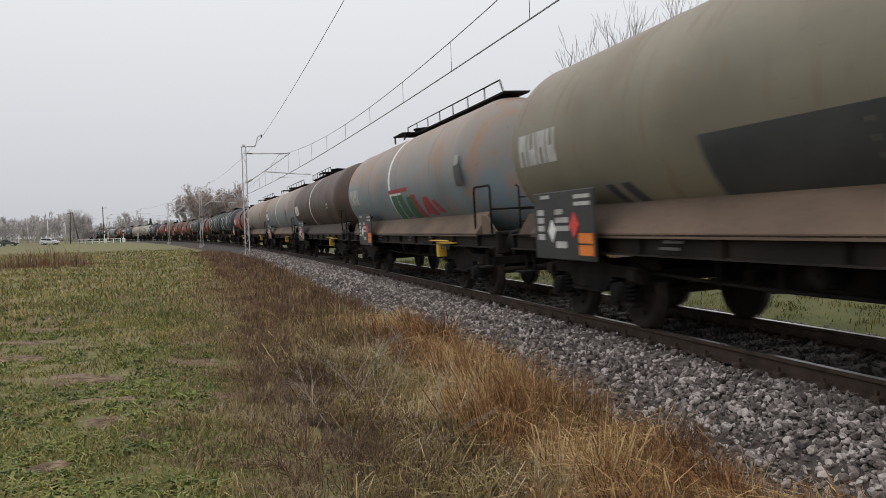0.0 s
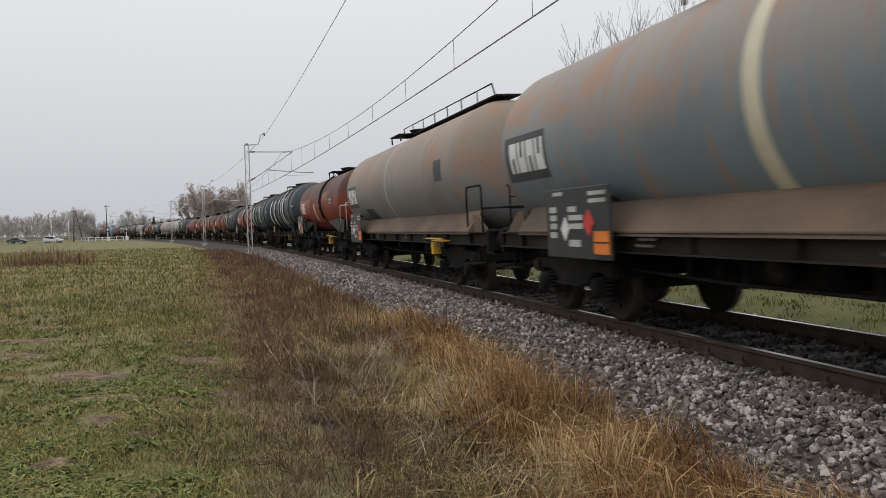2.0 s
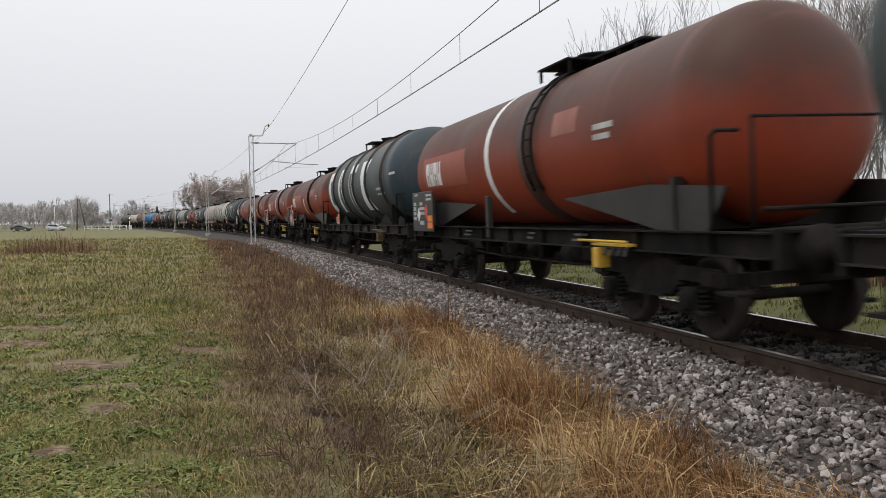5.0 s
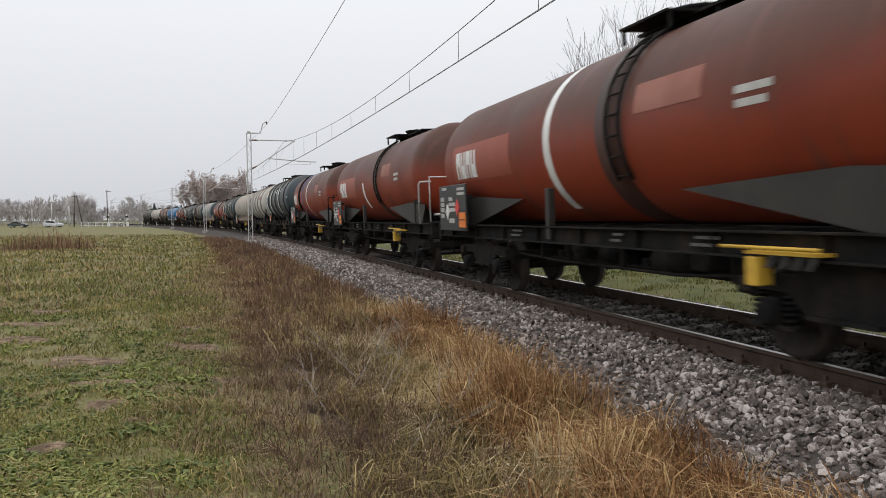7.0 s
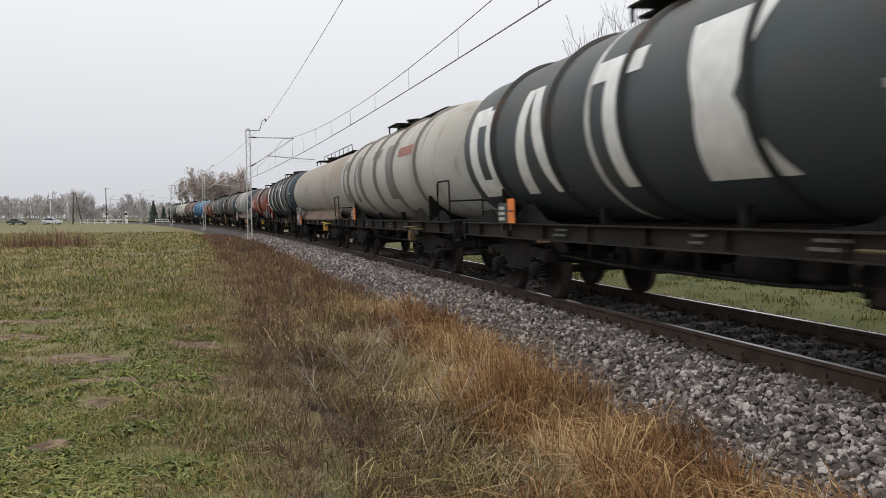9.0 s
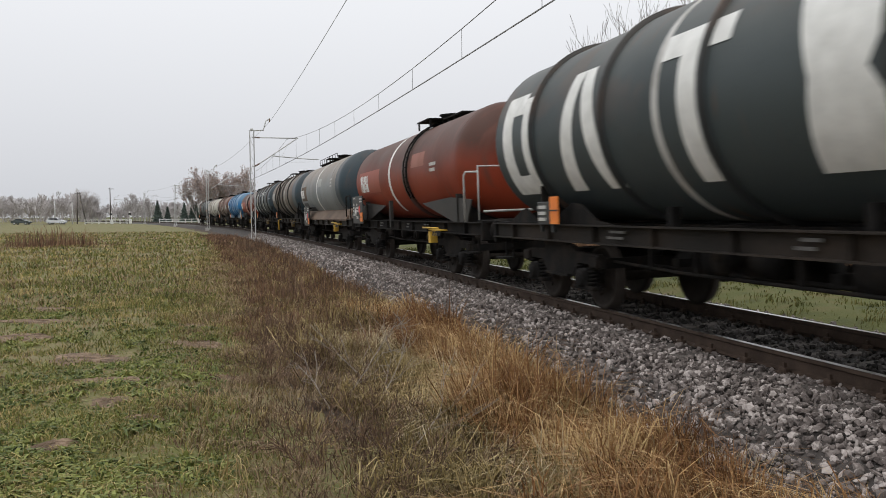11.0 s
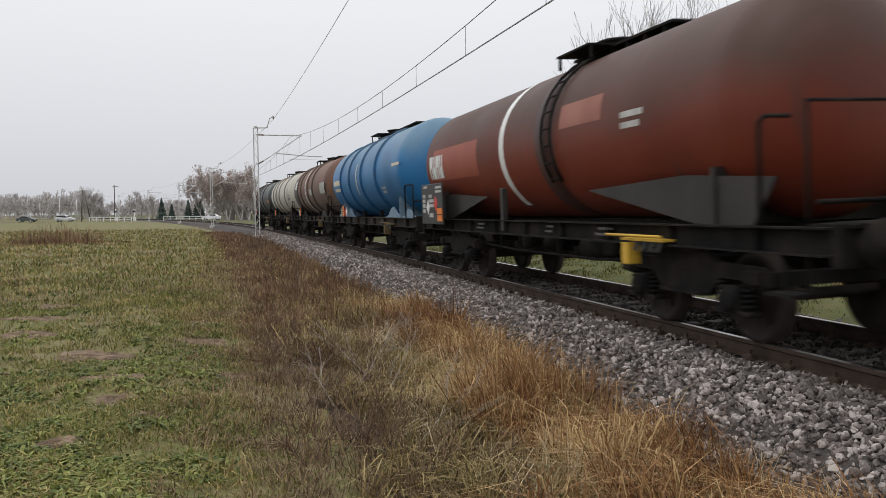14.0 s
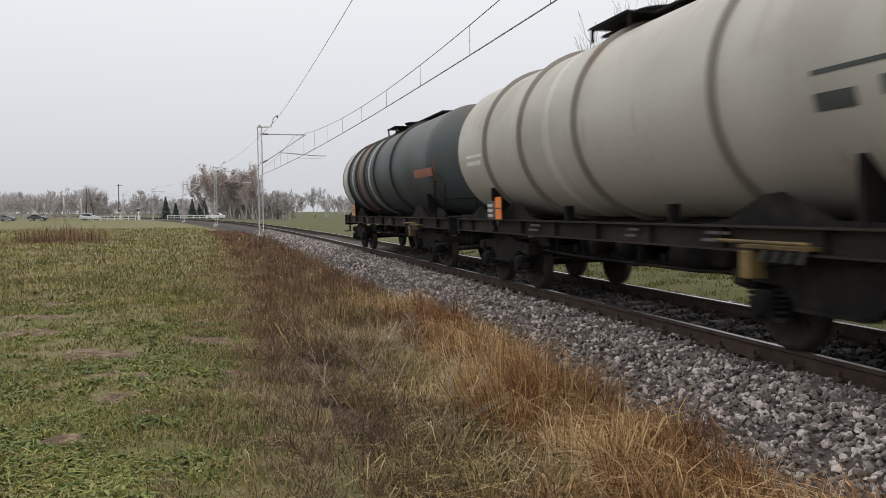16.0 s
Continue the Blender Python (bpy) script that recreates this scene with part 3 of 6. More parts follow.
        for s in (1, -1):
            for y in (-0.95, 0.95):
                part("tank_foot", boxes(((s * 1.5, y, 1.3), (0.10, 0.12, 0.26))), STEEL, w)
    # walkway on the crown
    x0, x1 = sp.get("walk", (-0.3, 0.98))
    x1 = min(x1, (nose - 0.45) / h)
    zt = AXIS_Z + R + 0.09 + dz
    bm = boxes((((x0 + x1) / 2 * h, 0.0, zt), ((x1 - x0) * h, 0.55, 0.035)))
    for k in range(6):
        box(bm, ((x0 + (x1 - x0) * (k + 0.5) / 6) * h, 0, zt - 0.07), (0.05, 0.5, 0.12))
    wk = part("roof_walkway", bm, STEEL, w, "steel grating walkway")
    if sp.get("roof_rail", True):  # low rail along the edge
        bm = bmesh.new()
        yr = -0.28
        tube(bm, [(x0 * h + 0.1, yr, zt), (x0 * h + 0.1, yr, zt + 0.26), (x1 * h - 0.2, yr, zt + 0.26), (x1 * h - 0.05, yr, zt + 0.02)], 0.018)
        for k in range(1, 7):
            x = (x0 + (x1 - x0) * k / 7) * h
            tube(bm, [(x, yr, zt), (x, yr, zt + 0.26)], 0.014)
        part("handrail", bm, STEEL, wk)
    px = sp.get("dome", -0.28) * h
    dm = part("dome_platform", boxes(((px, -0.22, zt + 0.02), (1.2, 0.9, 0.03)), ((px - 0.57, -0.62, zt - 0.08), (0.04, 0.04, 0.2)), ((px + 0.57, -0.62, zt - 0.08), (0.04, 0.04, 0.2))), STEEL, wk)
    part("manhole", spin(bmesh.new(), [(AXIS_Z + R - 0.05, 0.30), (AXIS_Z + R + 0.22, 0.30), (AXIS_Z + R + 0.24, 0.34), (AXIS_Z + R + 0.28, 0.34), (AXIS_Z + R + 0.32, 0.02)], "Z", 20, (px, 0.15, 0)), STEEL, tank)
    # end ladder, platform and handrails at the front
    if style == "red":
        rail_m, xx = sp.get("rails", STEEL), h - 0.5
        bm = bmesh.new()
        for x in (xx, xx - 0.42):
            tube(bm, [(x - 0.2, -1.25, 1.2), (x - 0.2, -1.25, 2.15), (x - 0.16, -1.22, 2.21), (x - 0.16, -0.95, 2.21)] if x == xx else [(xx + 0.25, -1.0, 1.42), (xx + 0.25, 1.0, 1.42)], 0.024)
        part("handrail", bm, rail_m, w, "bent steel handrail")
        bm = bmesh.new()
        tube(bm, [(xx + 0.25, -1.1, 1.25), (xx + 0.25, -1.1, 2.3), (xx + 0.25, 1.1, 2.3), (xx + 0.25, 1.1, 1.25)], 0.022)
        part("end_rail", bm, rail_m, w)
        xl = sp.get("ladder_x", 1.1)

        def round_shell(x, a):
            return (x, -(R + 0.05) * math.cos(a), AXIS_Z + dz + (R + 0.05) * math.sin(a))

        ladder = part("side_ladder", tube(bmesh.new(), [round_shell(xl - 0.17, a) for a in np.linspace(-0.55, 1.15, 10)], 0.025), STEEL, w, "dark steel ladder bent round the shell")
        part("stile", tube(bmesh.new(), [round_shell(xl + 0.17, a) for a in np.linspace(-0.55, 1.15, 10)], 0.025), STEEL, ladder)
        for a in np.linspace(-0.5, 1.1, 9):
            part("rung", tube(bmesh.new(), [round_shell(xl - 0.17, a), round_shell(xl + 0.17, a)], 0.014), STEEL, ladder)
        part("sooty_band", hoop(xl - 0.25, R - 0.002, 0.62, 0.006), P_SOOT, tank, "dark sooty band beside the ladder")
        part("band_stand", boxes(((-1.05, -1.2, 1.4), (0.14, 0.10, 0.75), 0.01)), GREYPLATE, w)
    else:
        xx = h - 0.22
        xe, high = nose + 0.16, 2.05
        ladder = part("end_ladder", tube(bmesh.new(), [(xe, 0.05, 1.2), (xe, 0.05, high), (xe - 0.14, 0.05, high + 0.05)], 0.018), STEEL, w, "steel ladder at the tank end")
        part("stile", tube(bmesh.new(), [(xe, -0.33, 1.2), (xe, -0.33, high), (xe - 0.14, -0.33, high + 0.05)], 0.018), STEEL, ladder)
        for k in range(int((high - 1.4) / 0.23) + 1):
            part("rung", tube(bmesh.new(), [(xe, 0.05, 1.4 + k * 0.23), (xe, -0.33, 1.4 + k * 0.23)], 0.012), STEEL, ladder)
        bm = bmesh.new()
        tube(bm, [(xx - 0.75, -1.2, 1.2), (xx - 0.75, -1.2, 2.0), (xx - 0.69, -1.2, 2.08), (xx + 0.1, -1.2, 2.08), (xx + 0.15, -1.2, 2.02), (xx + 0.15, -1.2, 1.2)], 0.022)
        tube(bm, [(xx + 0.15, -1.2, 1.65), (xx + 0.15, 1.1, 1.65)], 0.018)
        part("handrail", bm, STEEL, w)
    if "ladder" in sp:
        xl = sp["ladder"] * h
        ladder = None
        for dx in (-0.2, 0.2):
            bm = tube(bmesh.new(), [(xl + dx, -1.40, 0.45), (xl + dx, -1.42, AXIS_Z), (xl + dx, -1.15, AXIS_Z + 0.9), (xl + dx, -0.5, AXIS_Z + R + 0.05)], 0.022)
            if ladder is None:
                ladder = part("side_ladder", bm, STEEL, w, "steel ladder up the tank side")
            else:
                part("stile", bm, STEEL, ladder)
        for k in range(10):
            part("rung", tube(bmesh.new(), [(xl - 0.2, -1.41, 0.55 + k * 0.25), (xl + 0.2, -1.41, 0.55 + k * 0.25)], 0.014), STEEL, ladder)
        bm = bmesh.new()
        tube(bm, [(xl + 0.25, -1.44, 0.45), (xl + 0.25, -1.44, 1.1), (xl + 1.6, -1.44, 1.15)], 0.022)
        tube(bm, [(xl - 0.25, -1.44, 0.45), (xl - 0.25, -1.44, 1.1)], 0.022)
        part("yellow_handrail", bm, YELLOW, w, "yellow ladder handrail")
    # corner step with the shunter's handle
    st_m = sp.get("step", YELLOW)
    xs = h - 2.75
    bm = boxes(((xs - 0.35, -1.28, 0.86), (0.16, 0.18, 0.26), 0.01), ((xs, -1.26, 1.03), (0.95, 0.16, 0.03)))
    tube(bm, [(xs - 0.75, -1.40, 1.08), (xs + 0.55, -1.40, 1.08)], 0.018)
    stp = part("corner_step", bm, st_m, w, "yellow and black corner step")
    for k in range(4):
        bm = bmesh.new()
        x = xs - 0.2 + k * 0.17
        plate(bm, [(x, 0.90), (x + 0.08, 0.90), (x + 0.16, 1.01), (x + 0.08, 1.01)], "Y", -1.335, 0.006)
        part("black_stripe", bm, BLACK, stp)
    part("footstep", kept("footstep", lambda: boxes(((0, -1.22, 0.62), (0.36, 0.24, 0.03)), ((-0.16, -1.14, 0.85), (0.03, 0.03, 0.46)), ((0.16, -1.14, 0.85), (0.03, 0.03, 0.46)))), STEEL, w, at=Matrix.Translation((h - 0.35, 0, 0)))
    part("footstep", kept("footstep", None), STEEL, w, at=Matrix.Translation((-h + 0.35, 0, 0)))
    # plates and signs
    if style == "ringed":
        px = -h + 2.35
        pn = part("sign_post", boxes(((px, -1.30, 1.38), (0.45, 0.03, 0.34), 0.01), ((px + 0.3, -1.28, 1.35), (0.06, 0.05, 0.5)), ((px - 0.2, -1.25, 1.25), (0.05, 0.05, 0.3))), PANEL, w, "small dark sign plate")
        for k in range(3):
            part("text_bar", boxes(((px - 0.05, -1.32, 1.29 + k * 0.09), (0.28, 0.008, 0.05))), DULLWHITE, pn)
        part("orange_plate", boxes(((px + 0.45, -1.33, 1.42), (0.30, 0.02, 0.40), 0.006)), ORANGE, pn, "orange hazard plate with a dark rule")
        part("plate_rule", boxes(((px + 0.45, -1.346, 1.42), (0.30, 0.006, 0.022))), BLACK, pn)
        if sp.get("diamonds"):
            for k, m in ((0.85, RED), (1.2, WHITE)):
                b2 = bmesh.new()
                plate(b2, [(px + k - 0.15, 1.40), (px + k, 1.58), (px + k + 0.15, 1.40), (px + k, 1.22)], "Y", -1.33, 0.01)
                part("hazard_diamond", b2, m, pn)
    else:
        if style == "skirted":
            panel_on(w, -h + 1.85 + sp.get("panel_shift", 0.0), 1.95, 0.88, 0.93, -1.42, PLACARDS)
        else:
            panel_on(w, -h + 1.05 + sp.get("panel_shift", 0.0), 1.85, 1.10, 0.90, -1.42, PLACARDS)
    for k, (x, wd) in enumerate(((-0.35, 0.4), (0.15, 0.25), (0.42, 0.4))):
        for dz_ in (0.045, -0.03):
            part("text_bar", boxes(((x * h + dz_, -1.224, 1.09 + dz_), (wd, 0.008, 0.032))), FAINT, w)
    # emblem, letters' strokes, patches of paint
    for name, quads, m, lab in sp.get("marks", []):
        for some in (quads if name == "emblem" else [[q] for q in quads]):
            part(name, strokes(bmesh.new(), [[(a, b - 0.42) for a, b in q] for q in some], R + 0.004 + 0.003 * (name == "emblem")), m, tank, lab)
    for mk in sp.get("blocks", []):
        part("block_mark", strokes(bmesh.new(), [[(a, b - 0.42) for a, b in q] for q in mk], R + 0.007), sp["block_paint"], tank, "tall plain block mark")
    return w, piv


def emblem(x, wide=1.5, z=0.55, high=0.55):
    """The owner's badge as four plain slanted blocks."""
    g = wide / 4
    out = []
    for k in range(4):
        a = x + k * g
        cut = (z, z + 0.5 * high) if k % 2 else (z + 0.5 * high, z + high)
        out.append([quad(a, a + 0.30 * g, z, z + high), quad(a + 0.30 * g, a + 0.56 * g, *cut), quad(a + 0.56 * g, a + 0.86 * g, z, z + high)])
    return out


def big_blocks(xs, low=-0.55, high=1.15, wide=0.95):
    """Tall white block marks on the shell, plain shapes only."""
    a, b, c, d = (x + 0.12 for x in xs)
    t = wide * 0.28
    mid = (low + high) / 2
    one = [quad(a, a + t, low, high), quad(a + t, a + wide * .55, low, low + 0.36), quad(a + t, a + wide * .55, high - 0.36, high), quad(a + wide * .55, a + wide * .8, low, high - .1)]
    two = [[(b, low), (b + t, low), (b + wide * .5, high), (b + wide * .30, high)], [(b + wide - t, low), (b + wide, low), (b + wide * .7, high), (b + wide * .5, high)]]
    three = [quad(c + wide * .34, c + wide * .34 + t, low, high - 0.3), quad(c + wide * .1, c + wide * .34 + t * 1.9, high - 0.3, high)]
    four = [[(d, low), (d + wide * .85, low), (d + wide * .52, mid), (d + wide * .12, mid)], [(d + wide * .12, mid), (d + wide * .52, mid), (d + wide * .85, high), (d, high)]]
    return [one, two, three, four]

# ---- the train ----
SPEED = 23.26
# s of each tank's trailing end at the start
TAILS = [12.47, 27.96, 43.9, 59.63, 75.32, 90.24, 105.26, 121.52, 136.02, 150.52, 164.85, 179.96, 194.92, 209.65, 224.68, 239.61, 254.62, 269.58, 284.33, 299.82, 315.42, 330.23, 344.97, 359.85, 374.48, 388.72, 404.72]
GAP = 1.2

P_OLIVE = paint("olive_grey_tank", (0.215, 0.195, 0.145), (0.25, 0.215, 0.165), 3.0, 0.15)
P_BLUEGREY = paint("blue_grey_tank", (0.195, 0.245, 0.275), (0.27, 0.24, 0.215), 2.6, 0.34, rustcol=(0.34, 0.20, 0.13), blotchy=0.75)
P_BROWN = paint("dark_brown_tank", (0.060, 0.045, 0.040), (0.085, 0.058, 0.048), 2.2, 0.2)
P_GREYRUST = paint("grey_rust_tank", (0.215, 0.225, 0.225), (0.27, 0.22, 0.18), 2.3, 0.28, rustcol=(0.33, 0.19, 0.12), blotchy=0.8)
P_RED = paint("oxide_red_tank", (0.275, 0.044, 0.018), (0.075, 0.032, 0.022), 2.55, 0.22, rustcol=(0.13, 0.05, 0.035))
P_DARKRED = paint("dark_red_tank", (0.19, 0.036, 0.018), (0.070, 0.034, 0.025), 2.55, 0.18, rustcol=(0.09, 0.04, 0.03))
P_DARK = paint("dark_slate_tank", (0.056, 0.070, 0.074), (0.10, 0.105, 0.10), 3.2, 0.08)
P_SOOT = paint("sooty_red_paint", (0.06, 0.026, 0.021), (0.04, 0.026, 0.023), 3.0, 0.2)
P_DARKEND = paint("slate_blue_paint", (0.035, 0.055, 0.068), (0.055, 0.065, 0.07), 3.4, 0.08)
P_LIGHT = paint("light_grey_tank", (0.48, 0.47, 0.43), (0.44, 0.41, 0.36), 3.0, 0.2, rustcol=(0.20, 0.14, 0.10))
P_WORN = paint("worn_grey_tank", (0.36, 0.34, 0.305), (0.33, 0.28, 0.23), 2.7, 0.3, rustcol=(0.20, 0.12, 0.08))
P_STEELGREY = paint("steel_grey_tank", (0.225, 0.245, 0.25), (0.25, 0.22, 0.19), 2.9, 0.15)
P_TAUPE = paint("taupe_tank", (0.115, 0.098, 0.082), (0.15, 0.12, 0.095), 2.6, 0.2)
P_BLUE = paint("bright_blue_tank", (0.022, 0.155, 0.36), (0.13, 0.22, 0.30), 3.1, 0.06, 0.42, rustcol=(0.07, 0.13, 0.2))
P_PATCH = paint("brown_grey_tank", (0.155, 0.135, 0.12), (0.13, 0.070, 0.05), 2.2, 0.45, rustcol=(0.17, 0.08, 0.05), blotchy=0.7)
P_WHITE = paint("dusty_white_tank", (0.47, 0.45, 0.40), (0.44, 0.41, 0.36), 3.2, 0.12, rustcol=(0.25, 0.19, 0.14))
# darker variants of the tank colours, painting in the rings' shadow edges
RINGSHADE_DARK = paint("ring_shade_dark", (0.03, 0.033, 0.034), (0.05, 0.045, 0.04), 3.2, 0.1)
RINGSHADE_BLUE = paint("ring_shade_blue", (0.015, 0.085, 0.20), (0.05, 0.11, 0.18), 3.2, 0.05)
RINGSHADE_PALE = paint("ring_shade_pale", (0.20, 0.185, 0.16), (0.24, 0.22, 0.19), 3.2, 0.1)
SKIRT = mat("rusty_skirt", [(0.07, 0.05, 0.036), (0.12, 0.08, 0.055), (0.165, 0.11, 0.075)], 1.2, 0.8, 0.15, 18, stretch=(0.5, 1, 1))
DULLYELLOW = mat("dull_grimy_yellow", [(0.07, 0.05, 0.025), (0.20, 0.13, 0.04)], 4, 0.7, 0.1, 20)
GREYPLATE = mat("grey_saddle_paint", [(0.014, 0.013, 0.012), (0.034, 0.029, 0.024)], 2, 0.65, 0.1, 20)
PINK = mat("faded_red_primer", [(0.25, 0.085, 0.055), (0.31, 0.12, 0.085)], 2, 0.6, 0.05, 20)
PALE = mat("pale_grey_paint", [(0.30, 0.31, 0.30), (0.38, 0.38, 0.36)], 2, 0.6, 0.05, 20)
CREAM = mat("cream_marking", [(0.55, 0.50, 0.36), (0.65, 0.60, 0.45)], 4, 0.6, 0.05, 20)
GREEN = mat("graffiti_green", [(0.03, 0.10, 0.06), (0.05, 0.14, 0.08)], 2, 0.6, 0.05, 20)
SPRAYRED = mat("graffiti_red", [(0.28, 0.03, 0.04), (0.35, 0.06, 0.06)], 2, 0.6, 0.05, 20)
CHARCOAL = mat("charcoal_paint", [(0.035, 0.04, 0.045), (0.06, 0.063, 0.065)], 2, 0.6, 0.05, 20)
BLUEBELT = mat("blue_strap", [(0.05, 0.07, 0.20), (0.07, 0.10, 0.26)], 2, 0.7, 0.05, 20)


def small_text(x, z, n=3, wide=0.5):
    return [quad(x, x + wide * (1 - 0.15 * (k % 2)), z - k * 0.13, z - k * 0.13 + 0.075) for k in range(n)]


def spec_list():
    out = []
    for i, tail in enumerate(TAILS):
        head = TAILS[i - 1] + GAP if i else tail - 14.4
        out.append({"length": round(tail - head, 2), "middle": (tail + head) / 2})
    sk = dict(style="skirted", support=SKIRT, seams=[(-0.45, 0.05), (0.05, 0.05), (0.5, 0.05)], walk=(-0.32, 0.96), dome=-0.26)
    rd = dict(style="red", support=GREYPLATE, sill=STEEL, walk=(0.0, 0.45), dome=0.12, roof_rail=False)
    rg = dict(style="ringed", support=STEEL, ring_paint=RINGSHADE_DARK, walk=(-0.25, 0.55), dome=-0.1, step=DULLYELLOW, rings=[-0.70, -0.36, -0.04, 0.30, 0.66], roof_rail=False)

    def put(n, base, **kw):
        out[n - 1].update(base)
        out[n - 1].update(kw)

    def at(n, frac):
        return frac * out[n - 1]["length"] / 2

    def rear(n, d):
        return -out[n - 1]["length"] / 2 + d

    def badge(n, m=WHITE, z=0.35, d=1.0, wide=1.5, high=0.5):
        drop = 0.45 if out[n - 1].get("style", "skirted") == "skirted" and n not in (6, 9, 11, 12, 13, 14, 19, 21, 23, 25) else 0.22
        drop = -0.15 if n in (21, 25) else drop
        if n <= 5:
            d, drop = d - 0.5, drop - 0.2
        elif n in (11, 14, 21, 23):
            d, wide = d - 0.55, wide * 0.9
        return ("emblem", emblem(rear(n, d + 0.25), wide * (0.8 if drop > 0.3 else 0.95), z - drop - 0.06, high * (0.8 if drop > 0.3 else 0.95)), m, "owner's badge as plain white blocks")

    put(1, sk, paint=P_OLIVE, panel_shift=-0.5, label="olive-grey tank wagon with a dirty brown skirt", marks=[badge(1, DULLWHITE, 0.45, 0.9), ("paint_patch", [quad(at(1, -0.25), at(1, 0.6), -0.9, 0.1)], CHARCOAL, "dark repainted patch"), ("scrape", [quad(rear(1, 3.3), rear(1, 3.5), -0.6, -0.3, -0.2), quad(rear(1, 3.7), rear(1, 3.95), -0.6, -0.3, -0.2)], CHARCOAL, "dark scrape")])
    put(2, sk, paint=P_BLUEGREY, label="weathered blue-grey tank wagon with a white band and spray-painted graffiti", panel_shift=0.6, bands=[(-0.06, 0.22, WHITE)],
        marks=[badge(2, DULLWHITE), ("graffiti", [quad(at(2, -0.07), at(2, 0.02), -0.62, 0.12, 0.1), quad(at(2, 0.03), at(2, 0.13), -0.55, 0.15, -0.1), quad(at(2, 0.14), at(2, 0.24), -0.62, 0.02, 0.15)], GREEN, "green sprayed graffiti"),
               ("graffiti", [quad(at(2, -0.09), at(2, 0.20), 0.16, 0.26, 0.1), quad(at(2, 0.25), at(2, 0.31), -0.6, 0.05, -0.2), quad(at(2, 0.33), at(2, 0.38), -0.5, -0.1, 0.2), quad(at(2, 0.40), at(2, 0.46), -0.55, -0.05, -0.25), quad(at(2, 0.49), at(2, 0.54), -0.5, -0.15, -0.25)], SPRAYRED, "red sprayed graffiti"), ("graffiti", [quad(at(2, -0.08), at(2, 0.10), 0.10, 0.15, 0.1), quad(at(2, 0.02), at(2, 0.03), -0.6, 0.1, 0.1)], WHITE, "white graffiti outline"), ("stencil", [quad(at(2, 0.76), at(2, 0.76) + 0.42, 0.05, 0.45)], CHARCOAL, "dark stencilled box"), ("stencil", [quad(at(2, 0.77), at(2, 0.77) + 0.25, 0.47, 0.65)], PALE, "pale stencilled box")])
    put(3, sk, paint=P_BROWN, walk=(-0.93, -0.1), dome=-0.2, label="dark brown tank wagon with a white band", panel_shift=0.6, bands=[(-0.13, 0.20, WHITE)], support=mat("dark_brown_skirt", [(0.030, 0.022, 0.018), (0.055, 0.038, 0.029)], 1.2, 0.8, 0.15, 18), marks=[badge(3), ("stencil", small_text(at(3, 0.5), 0.25, 2, 0.34), DULLWHITE, "small white stencilled bars")])
    put(4, sk, paint=P_BLUEGREY, label="blue-grey tank wagon with a cream band and rusty skirt", panel_shift=0.5, bands=[(-0.05, 0.26, CREAM)], marks=[badge(4), ("paint_patch", [quad(rear(4, 0.55), rear(4, 2.2), -0.10, 0.62)], CHARCOAL, "dark patch behind the badge"), ("scrape", [quad(rear(4, 3.0 + k * .35), rear(4, 3.2 + k * .35), -0.75, -0.5, -0.2) for k in range(3)], CHARCOAL, "dark scrape"), ("paint_patch", [quad(at(4, 0.62), at(4, 0.69), 0.1, 0.50)], CHARCOAL, "dark stencil plate")])
    put(5, sk, paint=P_GREYRUST, label="grey tank wagon streaked with rust, with a pale band", panel_shift=-0.6, bands=[(-0.075, 0.2, PALE)], marks=[badge(5), ("paint_patch", [quad(rear(5, 0.55), rear(5, 2.2), -0.10, 0.62)], CHARCOAL, "dark patch behind the badge"), ("paint_patch", [quad(rear(5, 3.4), rear(5, 4.6), -0.8, -0.2, -0.4)], CHARCOAL, "dark repainted patch"), ("paint_patch", [quad(at(5, 0.62), at(5, 0.70), 0.2, 0.65)], CHARCOAL, "dark stencil plate")])
    for n, pt, seed in ((6, P_RED, 1), (9, P_RED, 2), (11, P_RED, 3), (12, P_RED, 4), (13, P_RED, 5), (14, P_RED, 6), (19, P_RED, 7), (23, P_DARKRED, 8)):
        rr = random.Random(seed)
        m = [badge(n, WHITE, 0.35, 1.0, 1.35, 0.55), ("stencil", small_text(at(n, 0.5), 0.45, 2, 0.55), DULLWHITE, "small white stencilled bars"),
             ("paint_patch", [quad(at(n, 0.2 + 0.1 * rr.random()), at(n, 0.42), 0.5, 0.85)], PINK, "faded red repainted patch"), ("paint_patch", [quad(rear(n, 1.0), rear(n, 4.3), 0.02, 0.72)], mat("fresh_oxide_red", [(0.265, 0.052, 0.026), (0.30, 0.066, 0.034)], 2, 0.55, 0.05, 20), "fresher red patch behind the badge")]
        if seed in (3, 5, 8):
            m.append(("paint_patch", [quad(at(n, 0.30), at(n, 0.38), -0.35, 0.0)], P_DARKRED, "dark red repaired patch"))
        short = seed in (1, 3, 5)
        m.append(("band_mark", [quad(at(n, -0.17), at(n, -0.17) + 0.24, -0.45 if short else -0.75, 0.45 if short else 2.3)], WHITE, "white painted stripe"))
        put(n, rd, paint=pt, label="oxide-red tank wagon with dark saddle plates" if seed != 8 else "dark red tank wagon with sooty crown", marks=m, rails=DULLWHITE if seed in (1, 4, 5, 7) else STEEL, step=YELLOW, panel_shift=0.0 if seed == 1 else -0.45)
    out[13].setdefault("bands", []).append((-0.40, 0.19, BLUEBELT))
    out[13]["ladder_x"] = at(14, -0.53)
    out[13]["label"] = "oxide-red tank wagon with a blue strap round the shell"
